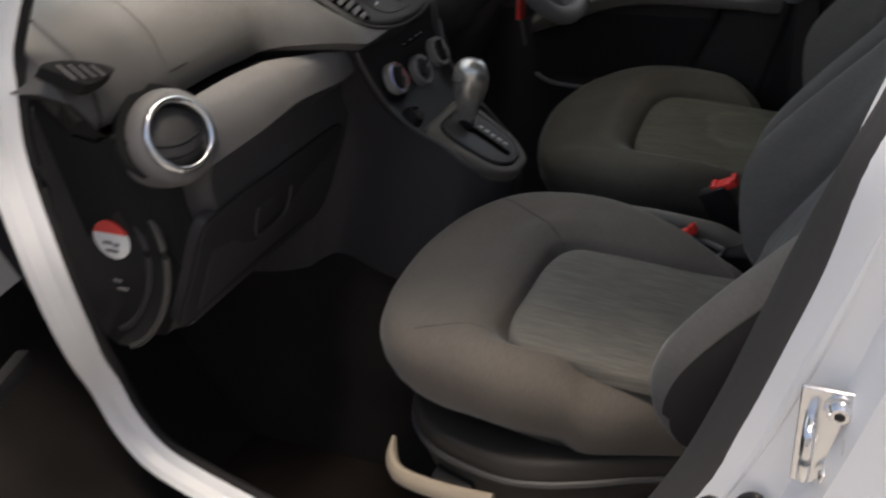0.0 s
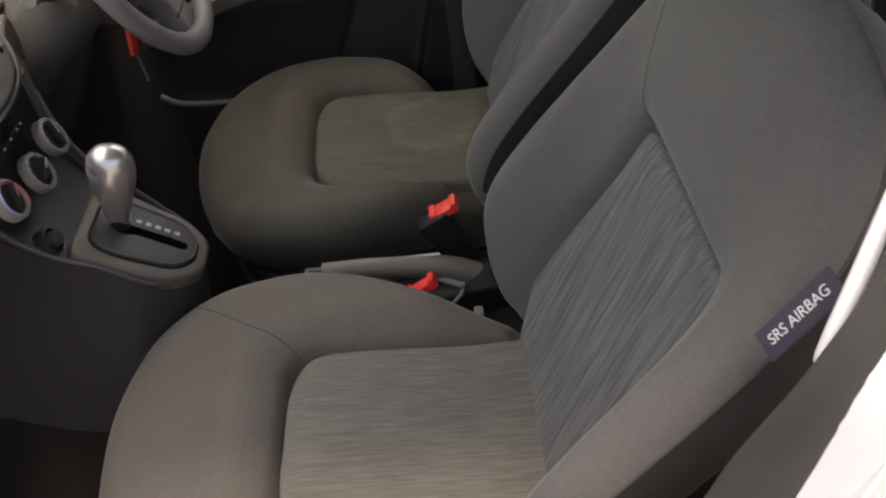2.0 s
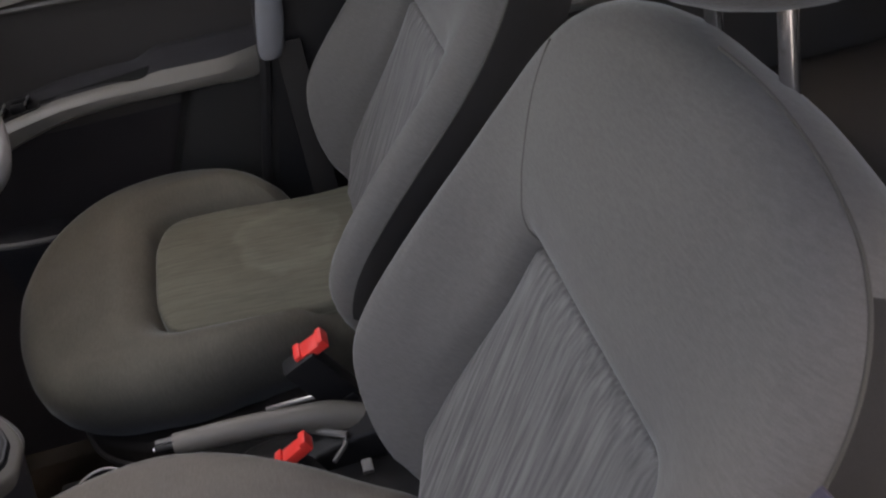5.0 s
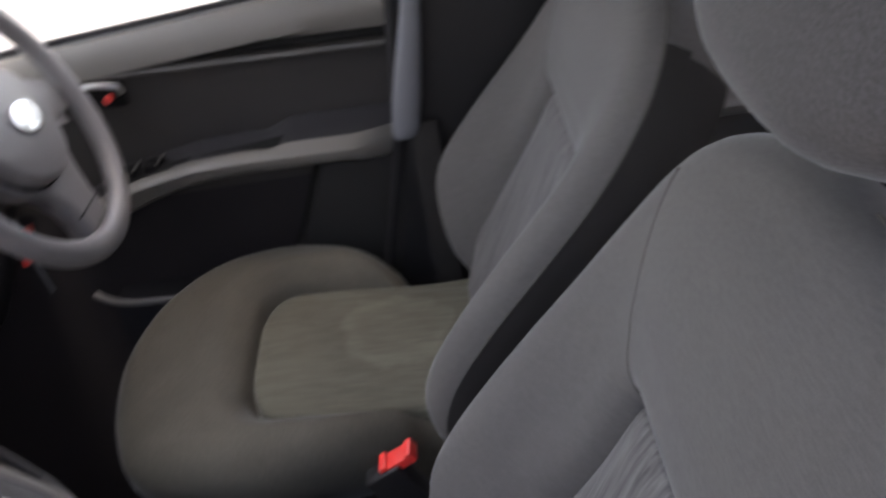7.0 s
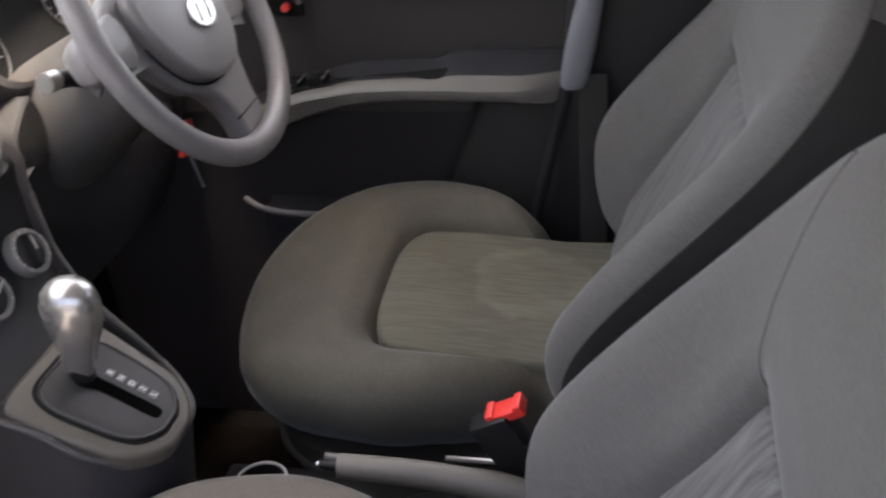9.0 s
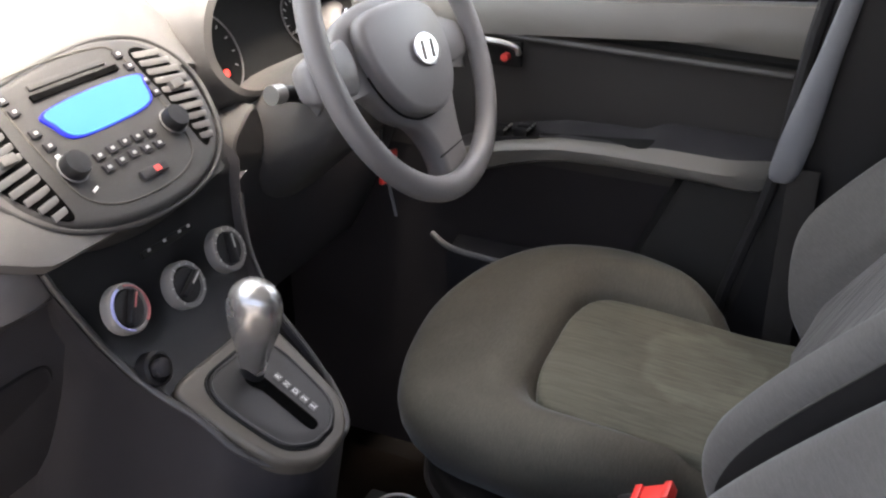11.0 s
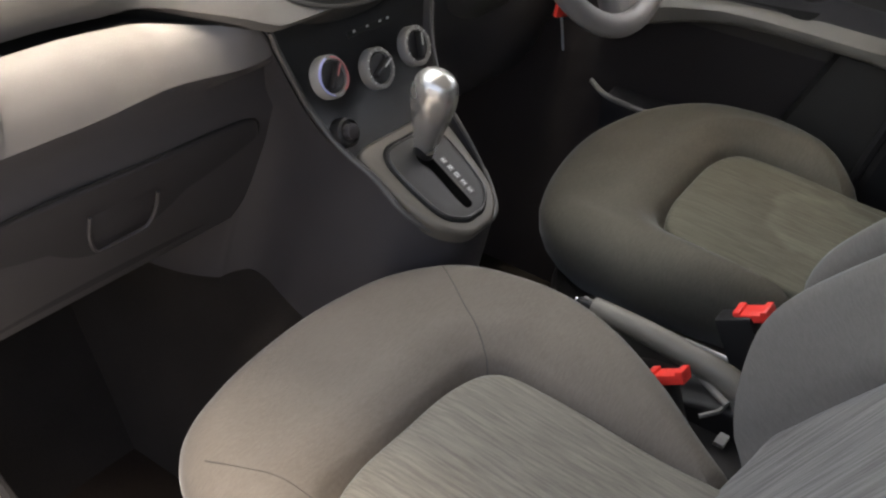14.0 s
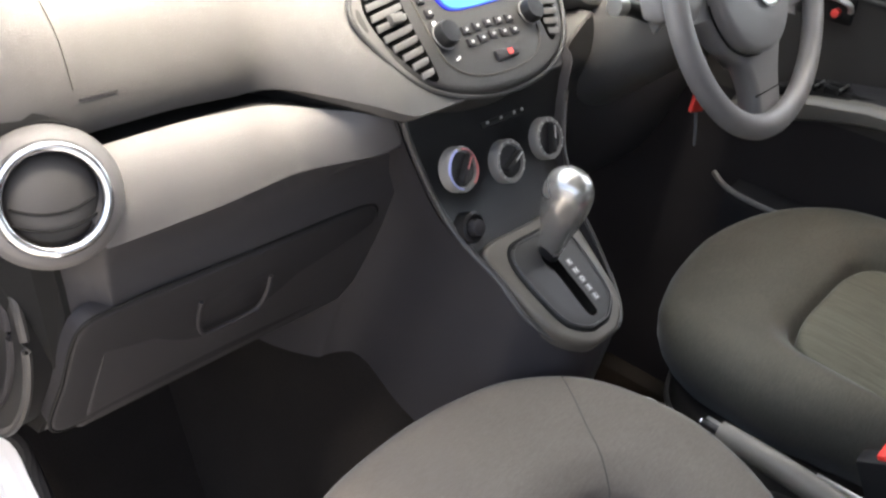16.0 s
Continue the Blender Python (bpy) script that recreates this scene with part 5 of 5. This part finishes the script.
for h, w, d in ((0.008, 0.010, 0.004), (0.012, 0.016, 0.006), (0.024, 0.020, 0.008), (0.07, 0.021, 0.009), (0.13, 0.018, 0.008), (0.19, 0.014, 0.007), (0.27, 0.012, 0.006)):
    paddle.append([Vector((d * math.sin(a), -0.20 * h + w * math.cos(a), h)) for a in np.linspace(0, 2 * math.pi, 21)[:-1]])
part("belt_cover", loft(paddle), BELT, belt, "pale grey plastic cover")
part("webbing", box((0.003, 0.04, 0.5), (0.0, -0.03, -0.22), 0.001), CLOTH_SIDE, belt)
rd = thing("rear_door", "dark rear door lining with grey armrest", "car door", (0.68, -0.7, 0))
part("lining", box((0.05, 1.1, 0.8), (0.02, 0.12, 0.30), 0.02), DOOR_PLASTIC, rd)
part("armrest", tube([(-0.02, y, 0.455) for y in np.linspace(-0.3, 0.62, 12)], 0.03, 12, flat=0.75), PLASTIC_GREY, rd, "grey armrest")
rs = thing("rear_seat", "dark cloth rear bench seat", "car seat", (0.03, -0.95, 0))
part("cushion", box((1.2, 0.5, 0.2), (0, 0.1, 0.18), 0.05, None, None, 4), CLOTH_SIDE, rs)
part("backrest", box((1.2, 0.14, 0.6), (0, -0.2, 0.5), 0.05, Matrix.Rotation(radians(-14), 4, "X"), None, 4), CLOTH_SIDE, rs)

# ---------------------------------------------------------------- between the seats
hb = thing("handbrake", "grey handbrake lever with black button between the seats", "handbrake", (0.055, 0.24, 0.22))
lever_line = spline([(-0.004, 0.128, 0.070), (-0.004, 0.06, 0.068), (-0.003, 0.0, 0.061), (-0.001, -0.045, 0.050), (0.001, -0.080, 0.028), (0.002, -0.115, 0.0)], 30)
part("grip", tube(lever_line, 0.0140, 14, flat=1.05, taper=[0.93 + 0.01 * k for k in range(12)] + [1.05 + 0.035 * k for k in range(18)]), HANDLE, hb, "taupe plastic grip")
part("button", tube([(-0.004, 0.126, 0.07), (-0.004, 0.147, 0.0705), (-0.004, 0.150, 0.0705)], 0.0055, 12, taper=[1, 1, 0.7]), BLACK, hb, "black release button")
part("button_end", tube([(-0.004, 0.150, 0.0705), (-0.004, 0.152, 0.0705)], 0.0035, 10), CHROME, hb)
part("gaiter", pillow([(p.x, p.y) for p in spline([(0, 0.07, 0), (0.03, 0.05, 0), (0.034, -0.05, 0), (0.03, -0.15, 0), (0, -0.17, 0), (-0.03, -0.15, 0), (-0.034, -0.05, 0), (-0.03, 0.05, 0)], 40, True)], (0, -0.05), lambda x, y: 0.018 + 0.03 * smooth(0.06, -0.10, y) - 12 * x * x, 0.010, 0.04, 0.0, 8, 4), BLACK, hb, "black gaiter")
tray = thing("tunnel_tray", "dark plastic tray with round cup holder on the tunnel", "tray", (0.02, 0.30, 0.205))
part("tray_body", box((0.20, 0.50, 0.016), (0, -0.02, 0.006), 0.006), BLACK, tray)
part("cup_holder", lathe([(0.027, 0.0), (0.029, 0.032), (0.026, 0.034), (0.024, 0.006), (0.001, 0.005)], 36, pose(0.045, 0.168, 0.008)), BLACK, tray)
part("cup_ring", tube([(0.045 + 0.028 * math.cos(a), 0.168 + 0.028 * math.sin(a), 0.042) for a in np.linspace(0, 2 * math.pi, 40)[:-1]], 0.002, 6, True), SATIN, tray)
part("tray_edge", tube(spline([(0.098, -0.03, 0.045), (0.097, -0.10, 0.045)], 6), 0.003, 6), SATIN, tray)
part("bracket", tube([(-0.02, -0.10, 0.045), (-0.005, -0.115, 0.05), (0.02, -0.12, 0.048)], 0.003, 6), PLASTIC_GREY, tray)
part("bracket", box((0.02, 0.012, 0.006), (-0.04, -0.135, 0.045), 0.002), PLASTIC_GREY, tray)
part("tray_edge", tube(spline([(0.069, 0.098, 0.062), (0.062, 0.022, 0.062), (0.052, -0.043, 0.062), (0.023, -0.085, 0.060), (0.006, -0.12, 0.055)], 24), 0.0045, 8), PLASTIC_GREY, tray)


def buckle(at, lean):
    b = thing("seat_belt_buckle", "black seat belt buckle with red release button", "buckle", at, "seat belt buckles")
    m = Euler((radians(-28), radians(lean), 0)).to_matrix().to_4x4()
    part("body", box((0.026, 0.046, 0.09), (0, 0, -0.045), 0.006, m), BLACK, b)
    red = box((0.024, 0.042, 0.011), m @ Vector((0, 0, 0.002)), 0.002, m)
    for y in (-0.0165, 0.0165):
        box((0.024, 0.009, 0.008), m @ Vector((0, y, 0.007)), 0.002, m, red)
    part("release_button", red, RED, b, "red release button")
    part("strap", box((0.012, 0.035, 0.12), (0, -0.045, -0.13), 0.004, m), BLACK, b)
    return b


buckle((-0.036, 0.232, 0.311), 10)
buckle((0.100, 0.194, 0.336), -6)
tag = part("airbag_tag", box((0.070, 0.022, 0.003), (0, 0, 0), 0.001), TAG, back_p, "dark purple cloth airbag tag")
tf = Matrix.Translation((0.276, 0.380, 0.012)) @ pose(0, 0, 0, 0, 24, 0) @ pose(0, 0, 0, 0, 0, 80)
tag.matrix_local = tf
word("SRS AIRBAG", 0.0105, tf @ Matrix.Translation((0, 0, 0.0018)), WHITE_PRINT, back_p)
structure("floor_mat_left", box((0.36, 0.62, 0.014), (-0.30, 0.80, -0.172), 0.006), MAT, "brown-grey carpet floor mat")
structure("floor_mat_right", box((0.36, 0.60, 0.014), (0.44, 0.82, -0.172), 0.006), MAT, "brown-grey carpet floor mat")

# ---------------------------------------------------------------- striker on the door frame
lat = thing("door_striker", "bright metal door striker bolted to the silver pillar", "striker", (-0.712, -0.005, 0.517))
part("plate", box((0.005, 0.044, 0.094), (0, 0, 0), 0.002, None, None, 3), CHROME, lat)
part("loop", tube(spline([(0, 0.012, 0.024), (-0.022, 0.012, 0.024), (-0.030, 0.012, 0.014), (-0.030, 0.012, -0.014), (-0.022, 0.012, -0.024), (0, 0.012, -0.024)], 24), 0.005, 10), CHROME, lat)
for z in (-0.032, 0.032):
    bolt = part("bolt", lathe([(0.0125, 0), (0.0125, 0.003), (0.0095, 0.004), (0.009, 0.009), (0.007, 0.011), (0.001, 0.011)], 20, pose(-0.0025, -0.008, z, 0, -90, 0)), CHROME, lat)
    part("socket", lathe([(0.0045, 0.0112), (0.001, 0.0114)], 6, pose(-0.0025, -0.008, z, 0, -90, 0)), BLACK, bolt, "dark drive socket")

structure("kick_panel_right", slab(0.66, 0.72, 1.0, 1.3, -0.2, 0.70), BLACK_MATT, "dark footwell side", False)

# ---------------------------------------------------------------- open passenger door
od = thing("door_2", "open silver passenger door with dark lining, swung out from the body", "car door", (-0.66, 1.06, 0.0))
tagged(od, kind="structure")
turn = Matrix.Rotation(radians(-74), 4, "Z")
part("shell", box((0.06, 0.96, 0.86), (-0.05, -0.52, 0.27), 0.02, None, None, 3), PAINT, od, "silver outer skin").matrix_local = turn
part("lining", box((0.05, 0.92, 0.80), (0.0, -0.51, 0.27), 0.03, None, None, 3), DOOR_PLASTIC, od, "dark plastic lining").matrix_local = turn
part("armrest", tube([(0.05, y, 0.45) for y in np.linspace(-0.15, -0.85, 12)], 0.03, 12, flat=0.7), PLASTIC, od).matrix_local = turn
part("window_frame", tube(spline([(-0.03, -0.04, 0.70), (-0.0, -0.30, 1.02), (0.03, -0.55, 1.18), (0.03, -0.92, 1.2), (-0.03, -0.98, 0.70)], 40), 0.018, 8), RUBBER, od).matrix_local = turn
part("check_strap", box((0.02, 0.16, 0.03), (0.03, 0.02, 0.25), 0.004), BLACK, od).matrix_local = turn

wire = thing("belt_cable", "black looped cable at the foot of the door pillar", "cable", (-0.685, 0.06, 0.405))
part("loop", tube(spline([(0, 0.045, -0.03), (0, 0.022, -0.004), (0, 0.005, -0.012), (0.002, -0.008, 0.006), (0, -0.020, 0.010), (0, -0.024, -0.01), (0.002, -0.05, -0.02)], 30), 0.0045, 8), BLACK, wire)
